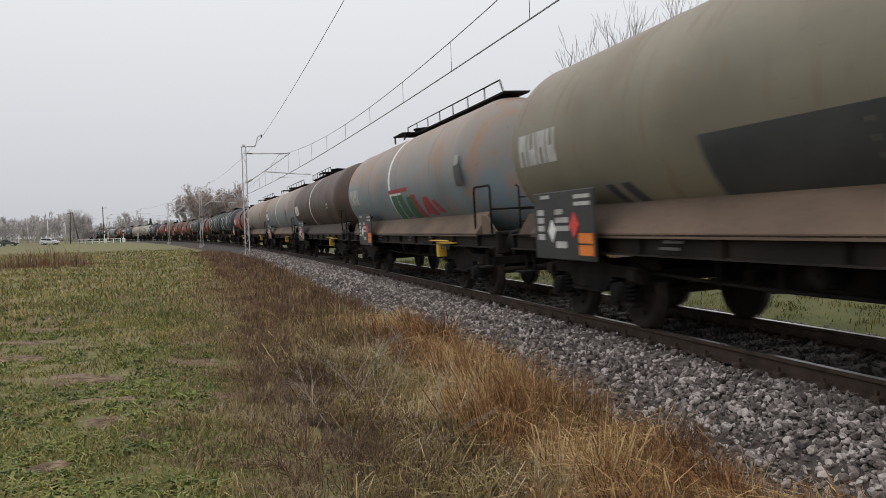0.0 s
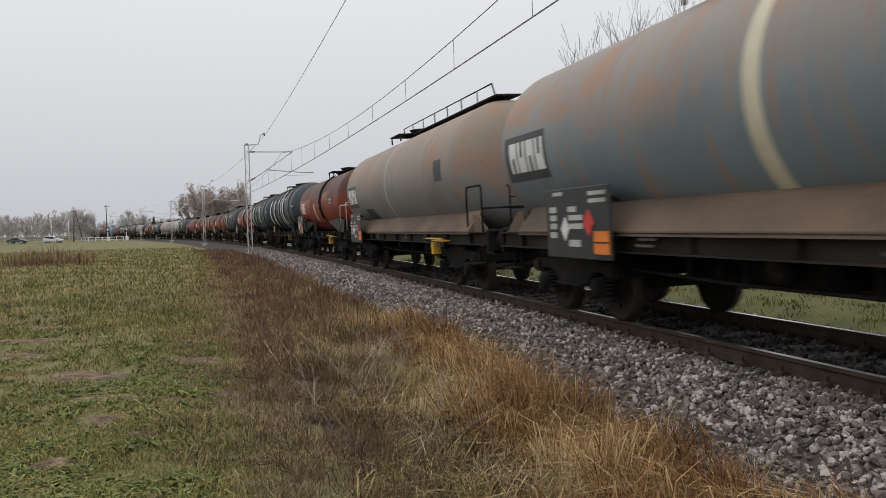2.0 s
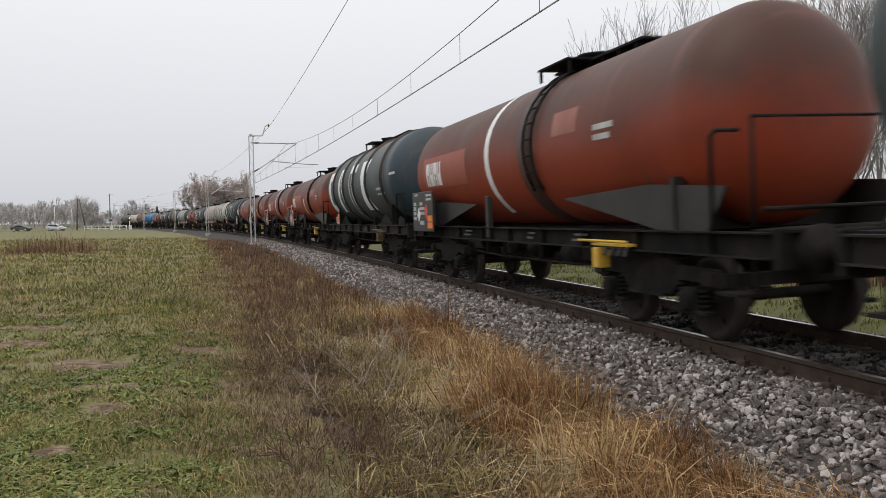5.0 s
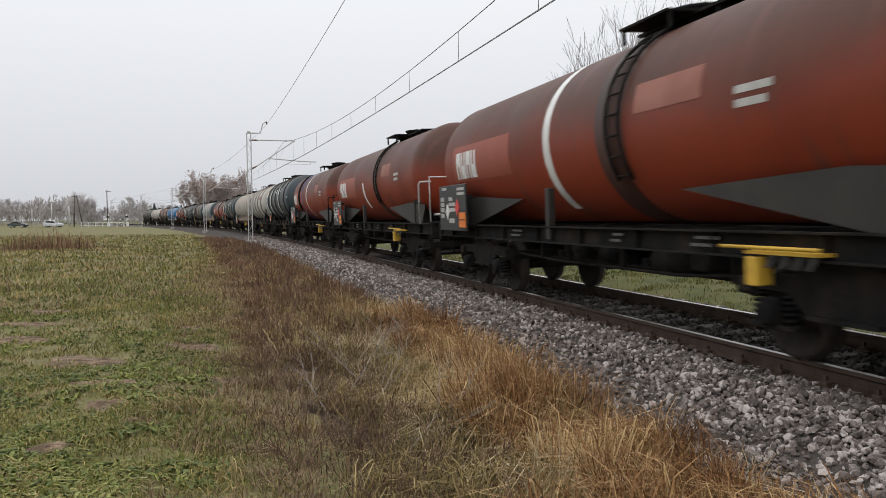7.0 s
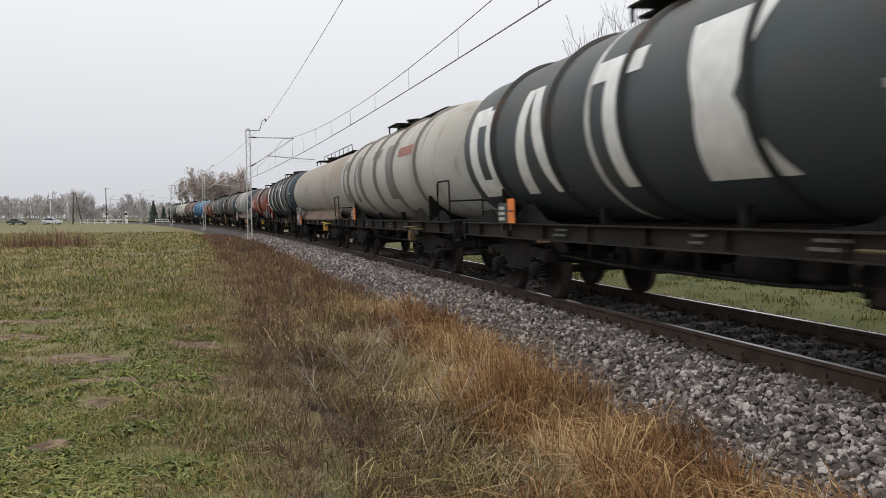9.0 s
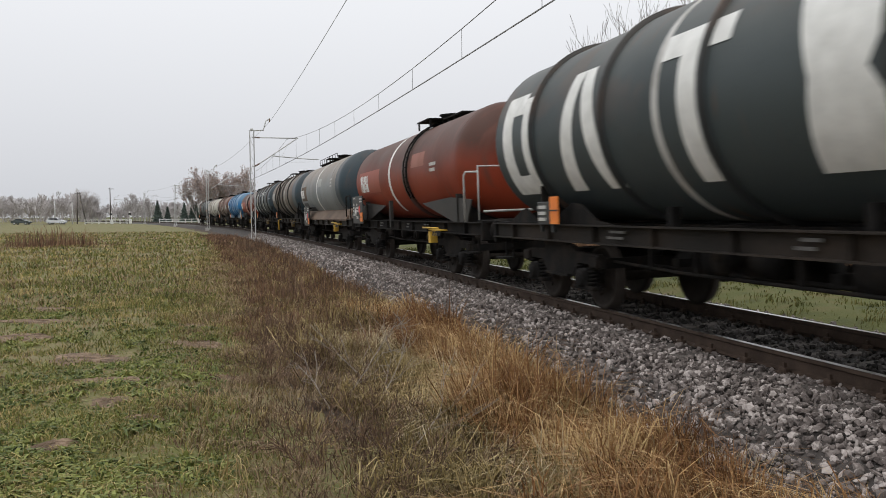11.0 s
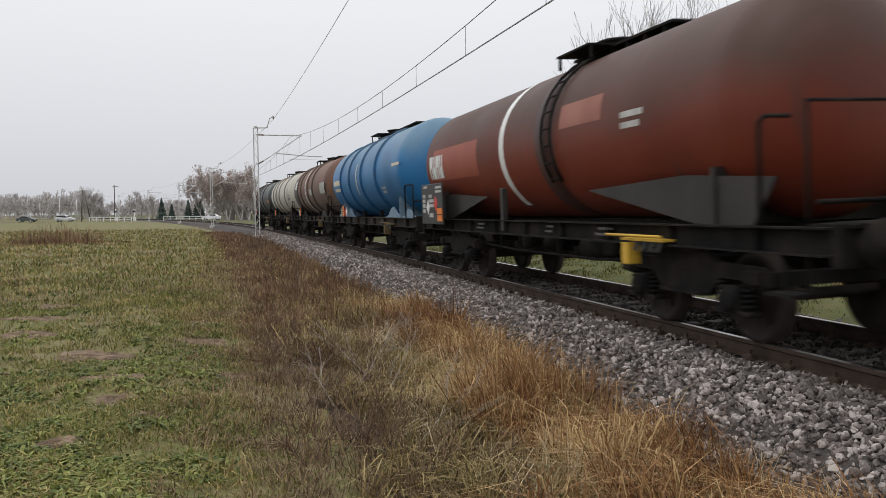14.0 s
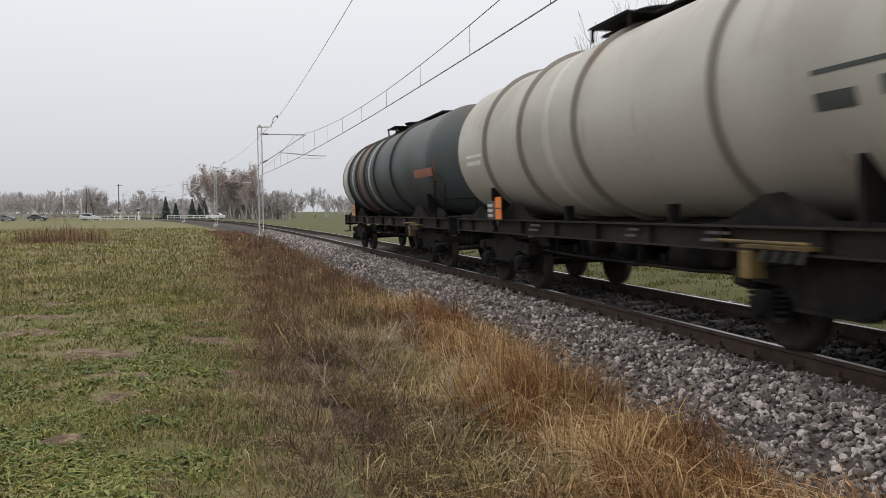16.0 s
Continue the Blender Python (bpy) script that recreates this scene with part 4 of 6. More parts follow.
    for n in (7, 8, 10, 15, 18, 22):
        put(n, rg, paint=P_DARK, label="dark slate tank wagon with ring stiffeners and tall white block marks", bands=[(-0.175, 0.16, DULLWHITE), (0.795, at(n, 0.24), P_DARKEND)],
            blocks=big_blocks([at(n, -0.91), at(n, -0.60), at(n, -0.205), at(n, 0.13)], -0.55, 1.15, wide=1.6), block_paint=WHITE, marks=[("stencil", [quad(at(n, 0.52), at(n, 0.56) + .4, 0.1, 0.17), quad(at(n, 0.52), at(n, 0.68), -0.05, 0.0)], DULLWHITE, "small white stencilled bars"), ("stencil", [quad(at(n, 0.82), at(n, 0.93), 0.45, 0.52)], DULLWHITE, "small white stencilled bars")])
    # on one of them the band stands further forward
    out[6]["bands"][0] = (0.036, 0.16, WHITE)
    out[6]["blocks"] = big_blocks([at(7, -0.91), at(7, -0.60), at(7, -0.236), at(7, 0.13)], -0.55, 1.15, wide=1.6)
    put(16, rg, paint=P_LIGHT, label="light grey tank wagon with dark rings and faded grey block marks", ring_paint=RINGSHADE_PALE, blocks=big_blocks([at(16, -0.91), at(16, -0.60), at(16, -0.17), at(16, 0.13)], -0.4, 1.15, wide=1.5), block_paint=mat("faded_grey_marking", [(0.13, 0.13, 0.12), (0.22, 0.21, 0.20)], 2, 0.65, 0.05, 15), marks=[("paint_patch", [quad(at(16, 0.38), at(16, 0.6), 0.7, 0.95)], PINK, "faded pink patch")])
    put(17, sk, paint=P_WORN, label="worn grey-brown tank wagon with dark graffiti", bands=[(-0.45, 0.2, PALE)], marks=[("graffiti", [quad(at(17, -0.3 + k * .1), at(17, -0.26 + k * .1), -0.85, -0.45, 0.2) for k in range(6)], CHARCOAL, "dark sprayed strokes")])
    put(20, sk, paint=P_STEELGREY, walk=(-0.93, -0.1), dome=-0.2, label="steel-grey tank wagon with one dark end and a white band", support=SKIRT, panel_shift=0.3, bands=[(-0.10, 0.22, WHITE), (0.72, at(20, 0.14), P_DARKEND)], marks=[badge(20, WHITE, 0.66, 0.4), ("paint_patch", [quad(rear(20, 0.8), rear(20, 2.4), -0.75, -0.11)], CHARCOAL, "dark repainted patch"), ("paint_patch", [quad(rear(20, 2.2), rear(20, 4.2), -0.85, -0.35)], CHARCOAL, "dark repainted patch"), ("paint_patch", [quad(at(20, -0.05), at(20, 0.1), 0.55, 0.9)], PALE, "pale patch"), ("paint_patch", [quad(rear(20, 0.8), rear(20, 2.7), 0.0, 0.72)], SKIRT, "brown stain patch"), ("stencil", small_text(at(20, 0.46), 0.7, 3, 0.45), DULLWHITE, "white stencilled bars")])
    put(21, rg, paint=P_TAUPE, label="taupe-brown tank wagon with raised rings", ladder=-0.33, rings=[-0.59, -0.24, -0.02, 0.38], bands=[(0.10, 0.30, PALE), (0.78, at(21, 0.27), P_DARKEND)], marks=[badge(21, DULLWHITE, 0.2, 0.8, 1.7)])
    put(24, rg, paint=P_BLUE, ring_paint=RINGSHADE_BLUE, label="bright blue tank wagon with ring stiffeners", rings=[-0.62, -0.33, 0.02, 0.38], support=paint("pale_blue_saddle", (0.20, 0.30, 0.38), (0.2, 0.3, 0.38), 5, 0.1), diamonds=True,
        marks=[("emblem", [[quad(rear(24, 0.7), rear(24, 2.4), 0.28, 0.48)], [quad(rear(24, 0.9), rear(24, 2.5), 0.04, 0.16)]], CREAM, "cream lettering as plain bars"), ("stencil", [quad(at(24, -0.14), at(24, -0.12), -0.2, 0.9)], CREAM, "cream level mark"), ("stencil", small_text(at(24, 0.45), -0.1, 2, 0.6), DULLWHITE, "white stencilled bars"), ("stencil", [quad(at(24, 0.72), at(24, 0.86), 0.5, 0.58)], CREAM, "cream stencilled bar")])
    put(25, rg, paint=P_PATCH, label="brown and grey patched tank wagon with a white band", ring_paint=P_BROWN, rings=[-0.66, -0.44, -0.02, 0.26], bands=[(-0.18, 0.22, WHITE)], support=SILL, marks=[badge(25, WHITE, 0.45, 0.7, 1.1), ("paint_patch", [quad(rear(25, 0.6), rear(25, 1.9), -0.4, 1.2)], CHARCOAL, "dark repainted end"), ("paint_patch", [quad(at(25, 0.05), at(25, 0.2), 0.1, 0.4), quad(at(25, 0.62), at(25, 0.85), 0.1, 0.6)], PALE, "pale grey patches")])
    put(26, rg, paint=P_WHITE, ring_paint=RINGSHADE_PALE, label="dusty white tank wagon with ring stiffeners", rings=[-0.66, -0.38, -0.05, 0.45], bands=[(-0.22, 0.3, paint("clean_white_band", (0.58, 0.56, 0.52), (0.5, 0.48, 0.44), 3.6, 0.05))], marks=[("stencil", [quad(rear(26, 0.9), rear(26, 1.9), 0.25, 0.3), quad(rear(26, 0.9), rear(26, 1.8), 0.1, 0.18)], WHITE, "white lettering bars"), ("stencil", [quad(at(26, 0.66), at(26, 0.82), 0.3, 0.34), quad(at(26, 0.66), at(26, 0.73), 0.0, 0.15), quad(at(26, 0.77), at(26, 0.83), 0.05, 0.2)], CHARCOAL, "dark stencilled bars")])
    put(27, rg, paint=P_DARK, label="dark slate tank wagon with pale bands, last of the train", rings=[-0.72, -0.5, -0.28, -0.05, 0.3], bands=[(-0.86, 0.9, P_LIGHT), (-0.62, 0.3, PALE), (-0.40, 0.3, PINK), (-0.18, 0.26, PALE)], marks=[("paint_patch", [quad(at(27, 0.66), at(27, 0.9), 0.05, 0.25)], PINK, "faded pink patch")])
    return out


SPECS = spec_list()
TRAIN = []
for sp in SPECS:
    TRAIN.append((*wagon(sp), sp))


# ---- overhead line ----
MASTS = [-1.0, 63.4, 121.6, 178.1, 236.0, 294.0, 352.0]
MAST_LAT, CONTACT_Z, TUBE_Z = 2.42, 5.36, 7.25


def overhead_mast(s):
    """Two channel legs with lacing, a cantilever over the track and a side bracket. Local x points over the track."""
    m = tagged(new("overhead_mast"), "galvanised lattice mast carrying the overhead wires", "catenary mast", "overhead masts along the track")
    p = flat(np.array([s]), MAST_LAT)[0]
    th = float(np.interp(s, S_TAB, TH_TAB))
    base = float(height([p[0]], [p[1]])[0]) - float(p[2])
    m.matrix_world = Matrix.Translation(p) @ Matrix.Rotation(th, 4, "Z")
    top = 7.75
    part("footing", boxes(((0, 0, base + 0.12), (0.75, 0.55, 0.6), 0.03)), CONCRETE, m)
    for x in (-0.17, 0.17):
        bm = bmesh.new()
        box(bm, (0, 0, 0), (1, 1, 1))
        bmesh.ops.scale(bm, vec=(0.035, 0.12, top - base), verts=bm.verts)
        bmesh.ops.translate(bm, vec=(x, 0, (top + base) / 2), verts=bm.verts)
        box(bm, (x * 0.85, 0.055, (top + base) / 2), (0.06, 0.01, top - base))
        box(bm, (x * 0.85, -0.055, (top + base) / 2), (0.06, 0.01, top - base))
        part("leg", bm, GALV, m)
    n = 14
    for k in range(n):
        z0, z1 = base + 0.5 + k * (top - base - 0.6) / n, base + 0.5 + (k + 1) * (top - base - 0.6) / n
        bm = bmesh.new()
        a = 0.15 if k % 2 else -0.15
        tube(bm, [(-a, 0.06, z0), (a, 0.06, z1)], 0.014, 4)
        tube(bm, [(-a, -0.06, z0), (a, -0.06, z1)], 0.014, 4)
        part("lacing", bm, GALV, m)
    part("cap", boxes(((0, 0, top), (0.42, 0.16, 0.05)), ((0, 0, top + 0.1), (0.22, 0.22, 0.16), 0.03)), GALV, m)
    bm = bmesh.new()
    tube(bm, [(0.1, 0, top + 0.02), (0.85, 0, top + 0.05), (1.05, 0, top + 0.75), (1.35, 0, top + 0.95)], 0.05)
    part("side_bracket", bm, GALV, m, "bent feeder bracket")
    part("insulator", spin(bmesh.new(), [(0, 0.02), (0.02, 0.07), (0.06, 0.04), (0.10, 0.07), (0.14, 0.04), (0.18, 0.07), (0.22, 0.02)], "Z", 10, (1.33, 0, top + 0.70)), PORCELAIN, m)
    bm = bmesh.new()
    tube(bm, [(0, 0, TUBE_Z), (3.45, 0, TUBE_Z)], 0.048)
    part("top_tube", bm, GALV, m)
    bm = bmesh.new()
    tube(bm, [(0, 0, 5.05), (0.25, 0, 5.1), (3.4, 0, TUBE_Z)], 0.048)
    part("strut", bm, GALV, m)
    bm = bmesh.new()
    tube(bm, [(1.5, 0.0, 5.88), (4.1, 0.0, 5.68), (5.0, 0, 5.66)], 0.042)
    tube(bm, [(2.2, 0, 5.80), (2.6, 0, 6.65)], 0.012, 4)
    tube(bm, [(4.6, 0, 5.66), (4.6, 0, 5.46), (2.45, 0, CONTACT_Z + 0.05)], 0.014, 4)
    part("registration_arm", bm, GALV, m)
    for a, b in (((0.15, 0, 5.07), (0.55, 0, 5.30)), ((0.2, 0, TUBE_Z), (0.6, 0, TUBE_Z))):
        bm = bmesh.new()
        A, B = Vector(a), Vector(b)
        tube(bm, [A.lerp(B, k / 8) for k in range(9)], [0.04 if k % 2 else 0.075 for k in range(9)], 8)
        part("insulator", bm, PORCELAIN, m)
    return m


for s in MASTS:
    overhead_mast(s)


def overhead_wires():
    """Carrier with sag, contact wire pair and droppers from mast to mast."""
    spans = list(zip(MASTS, MASTS[1:]))
    w = tagged(new("overhead_wires"), "overhead wires with droppers above the track", "catenary wires", kind="structure")
    for j, (a, b) in enumerate(spans):
        bm = bmesh.new()
        pts, low = [], []
        for k in range(25):
            u = k / 24
            sag = 4 * u * (1 - u) * 1.15
            pts.append(flat(np.array([a + (b - a) * u]), -0.17, TUBE_Z - 0.1 - sag)[0])
            low.append(flat(np.array([a + (b - a) * u]), -0.17, CONTACT_Z)[0])
        tube(bm, pts, 0.012, 5)
        part("carrier_wire", bm, WIRE, w)
        for o in (-0.04, 0.04):
            bm = bmesh.new()
            tube(bm, [Vector(p) + Vector((o, 0, o * 0.8)) for p in low], 0.011, 5)
            part("contact_wire", bm, WIRE, w)
        for k in range(1, 12):
            i = k * 2
            bm = bmesh.new()
            tube(bm, [pts[i], low[i]], 0.009, 4)
            part("dropper", bm, WIRE, w)
        bm = bmesh.new()
        ea, eb = (Vector(flat(np.array([q]), MAST_LAT - 1.33, 8.45)[0]) for q in (a, b))
        if j == 0:
            ea += Vector((-0.75, -0.2, 0))
        tube(bm, [ea.lerp(eb, k / 24) - Vector((0, 0, 4 * k / 24 * (1 - k / 24) * 0.4)) for k in range(25)], 0.011, 5)
        part("feeder_wire", bm, WIRE, w)
    return w


overhead_wires()


# ---- sleepers and fastenings ----
sleeper_me = bpy.data.meshes.new("sleeper")
bm = boxes(((0, 0, -0.245), (2.6, 0.25, 0.15), 0.012))
bm.to_mesh(sleeper_me)
bm.free()
clip_me = bpy.data.meshes.new("rail_clip")
bm = boxes(((0, 0, -0.168), (0.34, 0.16, 0.02)), ((0.11, 0, -0.14), (0.07, 0.10, 0.05), 0.01), ((-0.11, 0, -0.14), (0.07, 0.10, 0.05), 0.01), ((0.11, 0, -0.10), (0.03, 0.03, 0.06)), ((-0.11, 0, -0.10), (0.03, 0.03, 0.06)))
bm.to_mesh(clip_me)
bm.free()
for k in range(100):
    s = -6 + 0.6 * k
    sl = part("sleeper", sleeper_me, SLEEPER, track, at=track_pose(s))
    if k < 60:
        for x in (-0.753, 0.753):
            part("rail_clip", clip_me, RAILSIDE, sl, at=Matrix.Translation((x, 0, 0)))


# ---- loose stones of the ballast ----
ICO = np.array([[-1, 1.618, 0], [1, 1.618, 0], [-1, -1.618, 0], [1, -1.618, 0], [0, -1, 1.618], [0, 1, 1.618], [0, -1, -1.618], [0, 1, -1.618], [1.618, 0, -1], [1.618, 0, 1], [-1.618, 0, -1], [-1.618, 0, 1]]) / 1.9
ICO_F = np.array([[0, 11, 5], [0, 5, 1], [0, 1, 7], [0, 7, 10], [0, 10, 11], [1, 5, 9], [5, 11, 4], [11, 10, 2], [10, 7, 6], [7, 1, 8], [3, 9, 4], [3, 4, 2], [3, 2, 6], [3, 6, 8], [3, 8, 9], [4, 9, 5], [2, 4, 11], [6, 2, 10], [8, 6, 7], [9, 8, 1]])


def stones(name, s, lat, z, size, material, label, rng):
    n = len(s)
    shape = ICO[None] * (1 + rng.uniform(-0.35, 0.35, (n, 12, 1)))
    shape = shape * rng.uniform(0.45, 1.35, (n, 1, 3))
    a, b = rng.uniform(0, 6.28, n), rng.uniform(0, 6.28, n)
    ca, sa_, cb, sb_ = np.cos(a), np.sin(a), np.cos(b), np.sin(b)
    x = shape[..., 0] * ca[:, None] - shape[..., 1] * sa_[:, None]
    y = shape[..., 0] * sa_[:, None] + shape[..., 1] * ca[:, None]
    y2 = y * cb[:, None] - shape[..., 2] * sb_[:, None]
    z2 = y * sb_[:, None] + shape[..., 2] * cb[:, None]
    v = np.stack([x, y2, z2], -1) * size[:, None, None]
    v += line(s, lat, z)[:, None]
    f = (ICO_F[None] + 12 * np.arange(n)[:, None, None]).reshape(-1, 3)
    me = mesh_of(name, v.reshape(-1, 3), f)
    me.materials.append(material)
    return tagged(new(name, me), label, "gravel", kind="stuff")


def bed_top(lat):
    return np.interp(np.abs(lat), [0, 1.6, 1.95, 3.0], [-0.20, -0.20, -0.27, -1.0])


rng = np.random.default_rng(5)
n = 28000
s = 2.0 + 24 * rng.random(n) ** 1.35
lat = rng.uniform(0.80, 2.75, n)
stones("ballast_stones", s, lat, bed_top(lat) + rng.uniform(-0.03, 0.04, n), 0.014 + 0.025 * rng.random(n) ** 1.5, STONE, "angular pinkish-grey crushed ballast stones", rng)
n = 8000
s = rng.uniform(24, 75, n)
lat = rng.uniform(0.85, 2.8, n)
stones("ballast_stones", s, lat, bed_top(lat) + rng.uniform(-0.02, 0.03, n), rng.uniform(0.03, 0.065, n), STONE, "angular pinkish-grey crushed ballast stones", rng)
# stones between the rails, with the train's shade in their colour
n = 6500
s = rng.uniform(1, 30, n)
lat = rng.uniform(-0.70, 0.70, n)
stones("oily_stones", s, lat, bed_top(lat) + rng.uniform(0.0, 0.045, n), rng.uniform(0.018, 0.04, n), SHADESTONE, "oily stones between the rails, darkened for the train's shade", rng)
n = 2500
s = rng.uniform(1, 40, n)
lat = -rng.uniform(0.85, 2.5, n)
stones("ballast_stones", s, lat, bed_top(lat) + rng.uniform(-0.03, 0.02, n), rng.uniform(0.02, 0.045, n), STONE, "crushed stones on the far shoulder", rng)

# ---- grass and weeds ----
TURF = mat("meadow_grass", [(0.022, 0.024, 0.005), (0.084, 0.092, 0.014), (0.185, 0.172, 0.036), (0.38, 0.29, 0.12)], 0.5, 0.8, 0, 6, island=True, spread=0.15)
TURF_DRY = mat("dry_meadow_stalks", [(0.085, 0.050, 0.025), (0.17, 0.112, 0.058), (0.36, 0.27, 0.16)], 0.7, 0.85, 0, 6, island=True, spread=0.15)
GOLD = mat("tall_golden_grass", [(0.045, 0.015, 0.005), (0.140, 0.058, 0.015), (0.25, 0.125, 0.040), (0.52, 0.36, 0.17)], 0.9, 0.8, 0, 6, island=True, spread=0.15)
OLIVE = mat("olive_ditch_grass", [(0.036, 0.026, 0.007), (0.115, 0.082, 0.022), (0.25, 0.18, 0.066), (0.47, 0.37, 0.18)], 0.8, 0.8, 0, 6, island=True, spread=0.15)
RUSSET = mat("russet_dead_weeds", [(0.040, 0.019, 0.011), (0.125, 0.064, 0.036), (0.26, 0.155, 0.088)], 0.6, 0.85, 0, 6, island=True, spread=0.15)
DARKWEED = mat("dark_dead_weeds", [(0.030, 0.016, 0.009), (0.094, 0.053, 0.031), (0.25, 0.16, 0.10)], 0.9, 0.85, 0, 6, island=True, spread=0.15)
VERGE = mat("fresh_green_verge", [(0.040, 0.050, 0.007), (0.082, 0.092, 0.014), (0.16, 0.14, 0.040)], 0.6, 0.85, 0, 6, island=True)
STRAW = mat("pale_straw", [(0.36, 0.28, 0.16), (0.52, 0.43, 0.28)], 0.8, 0.75, 0, 6, island=True)
LEAFY = mat("clover_leaves", [(0.018, 0.026, 0.006), (0.070, 0.096, 0.015), (0.20, 0.215, 0.046)], 0.8, 0.7, 0, 6, island=True)


def blotch(x, y, k=1.0):
    return (np.sin(0.9 * k * x + 1.3 * np.sin(0.7 * k * y)) + np.sin(1.1 * k * y + 1.7 * np.sin(0.5 * k * x + 1)) + 0.6 * np.sin(2.3 * k * x - 1.9 * k * y)) / 2.6


def blades(name, x, y, tall, wide, lean, material, label, rng, toward=None):
    """Bent ribbons of grass, each its own island: a base, a knee and a tip."""
    keep = (y > 1.2) & (np.abs(x / np.maximum(y, 0.1)) < 0.66)
    x, y, tall, wide = x[keep], y[keep], tall[keep], wide[keep]
    if isinstance(toward, np.ndarray):
        toward = toward[keep]
    n = len(x)
    z = height(x, y) - 0.015
    a = rng.uniform(0, 6.283, n) if toward is None else toward + rng.normal(0, 0.9, n)
    d = np.abs(rng.normal(lean, lean * 0.5, n))
    dx, dy = np.cos(a) * d, np.sin(a) * d
    f = rng.uniform(0, 6.283, n)
    wx, wy = np.cos(f) * wide / 2, np.sin(f) * wide / 2
    base = np.stack([x, y, z], -1)
    side = np.stack([wx, wy, 0 * wx], -1)
    knee = base + np.stack([dx * 0.30 * tall, dy * 0.30 * tall, 0.62 * tall], -1)
    tip = base + np.stack([dx * tall, dy * tall, tall * np.clip(1.0 - 0.35 * d, 0.25, 1)], -1)
    v = np.stack([base - side, base + side, knee - side * 0.75, knee + side * 0.75, tip], 1).reshape(-1, 3)
    t = np.array([[0, 1, 3], [0, 3, 2], [2, 3, 4]])
    faces = (t[None] + 5 * np.arange(n)[:, None, None]).reshape(-1, 3)
    me = mesh_of(name, v, faces)
    me.materials.append(material)
    return tagged(new(name, me), label, "grass", kind="stuff")


def on_line(s, lat):
    p = flat(s, lat)
    return p[:, 0], p[:, 1]


SOIL = [(-2.87, 7.13, 0.26, 0.20), (-4.1, 9.5, 0.6, 0.42), (-5.6, 10.9, 0.6, 0.4), (-3.6, 12.5, 0.5, 0.35), (-2.7, 5.7, 0.22, 0.16), (-7.0, 14.5, 0.9, 0.5), (-2.2, 8.6, 0.35, 0.22), (-3.3, 8.1, 0.55, 0.25), (-4.9, 8.4, 0.5, 0.22), (-2.3, 6.4, 0.22, 0.12), (-3.1, 10.6, 0.55, 0.3), (-6.2, 12.6, 0.7, 0.3), (-2.6, 15.5, 0.5, 0.5)]


def soil_patch(cx, cy, a, b, seed):
    """A low crumbled mound of bare earth with a ragged rim."""
    rng = np.random.default_rng(seed)
    n, rings = 30, 7
    rim = 1 + 0.22 * np.sin(3 * np.linspace(0, 6.283, n, False) + seed) + rng.normal(0, 0.16, n)
    v = []
    for i in range(rings):
        r = (i + 0.3) / (rings - 0.7)
        for k in range(n):
            t = 2 * math.pi * k / n
            v.append((cx + a * r * rim[k] * math.cos(t), cy + b * r * rim[k] * math.sin(t), (0.010 * (1 - r ** 2) + rng.uniform(0, 0.014)) * (1 if i < rings - 1 else -0.5)))
    v = np.array(v)
    v[:, 2] += height(v[:, 0], v[:, 1]) + 0.004
    f = [(i * n + k, i * n + (k + 1) % n, (i + 1) * n + (k + 1) % n, (i + 1) * n + k) for i in range(rings - 1) for k in range(n)] + [tuple(range(n))[::-1]]
    me = mesh_of("soil_patch", v, f)
    me.materials.append(SOILBARE)
    return tagged(new("soil_patch", me), "low patch of bare crumbled brown earth in the turf", "soil", "bare patches in the meadow")


for k, (cx, cy, a, b) in enumerate(SOIL):
    soil_patch(cx, cy, a * 0.72, b * 0.85, k)


def off_soil(x, y):
    ok = np.ones(len(x), bool)
    for cx, cy, a, b in SOIL:
        ok &= ((x - cx) / a) ** 2 + ((y - cy) / b) ** 2 > 0.42 + 0.75 * blotch(x, y, 9.0)
    return ok


def meadow(count, y0, y1, tall, wide, material, name, label, power, rng, dry=False, lat_min=5.4):
    y = y0 * (y1 / y0) ** (rng.random(count) ** power)
    x = y * rng.uniform(-0.60, 0.25, count)
    _, la = to_line(x, y)
    b = blotch(x, y, 1.3)
    ok = (la > lat_min + 0.5 * rng.random(count)) & off_soil(x, y) & (((b > -0.45) & (blotch(x, y, 4.7) + 0.6 * blotch(y, x, 11.0) > -0.35)) | (rng.random(count) < 0.25) if not dry else (b < 0.25) | (rng.random(count) < 0.25))
    x, y = x[ok], y[ok]
    k = np.clip(y / 9, 1, 8)
    return blades(name, x, y, tall * rng.uniform(0.5, 1.5, len(x)) * np.clip(k, 1, 1.8), wide * k, 1.15, material, label, rng)


rng = np.random.default_rng(11)
meadow(105000, 2.3, 16, 0.07, 0.0095, TURF, "meadow_grass", "short green and olive meadow grass", 1.0, rng)
meadow(34000, 2.3, 22, 0.055, 0.008, TURF_DRY, "dry_grass", "dry straw-coloured stalks among the turf", 1.0, rng, dry=True)
meadow(60000, 14, 85, 0.085, 0.012, TURF, "meadow_grass", "short green and olive meadow grass", 0.9, rng)
meadow(17000, 14, 90, 0.09, 0.011, TURF_DRY, "dry_grass", "dry straw-coloured stalks among the turf", 0.9, rng, dry=True)
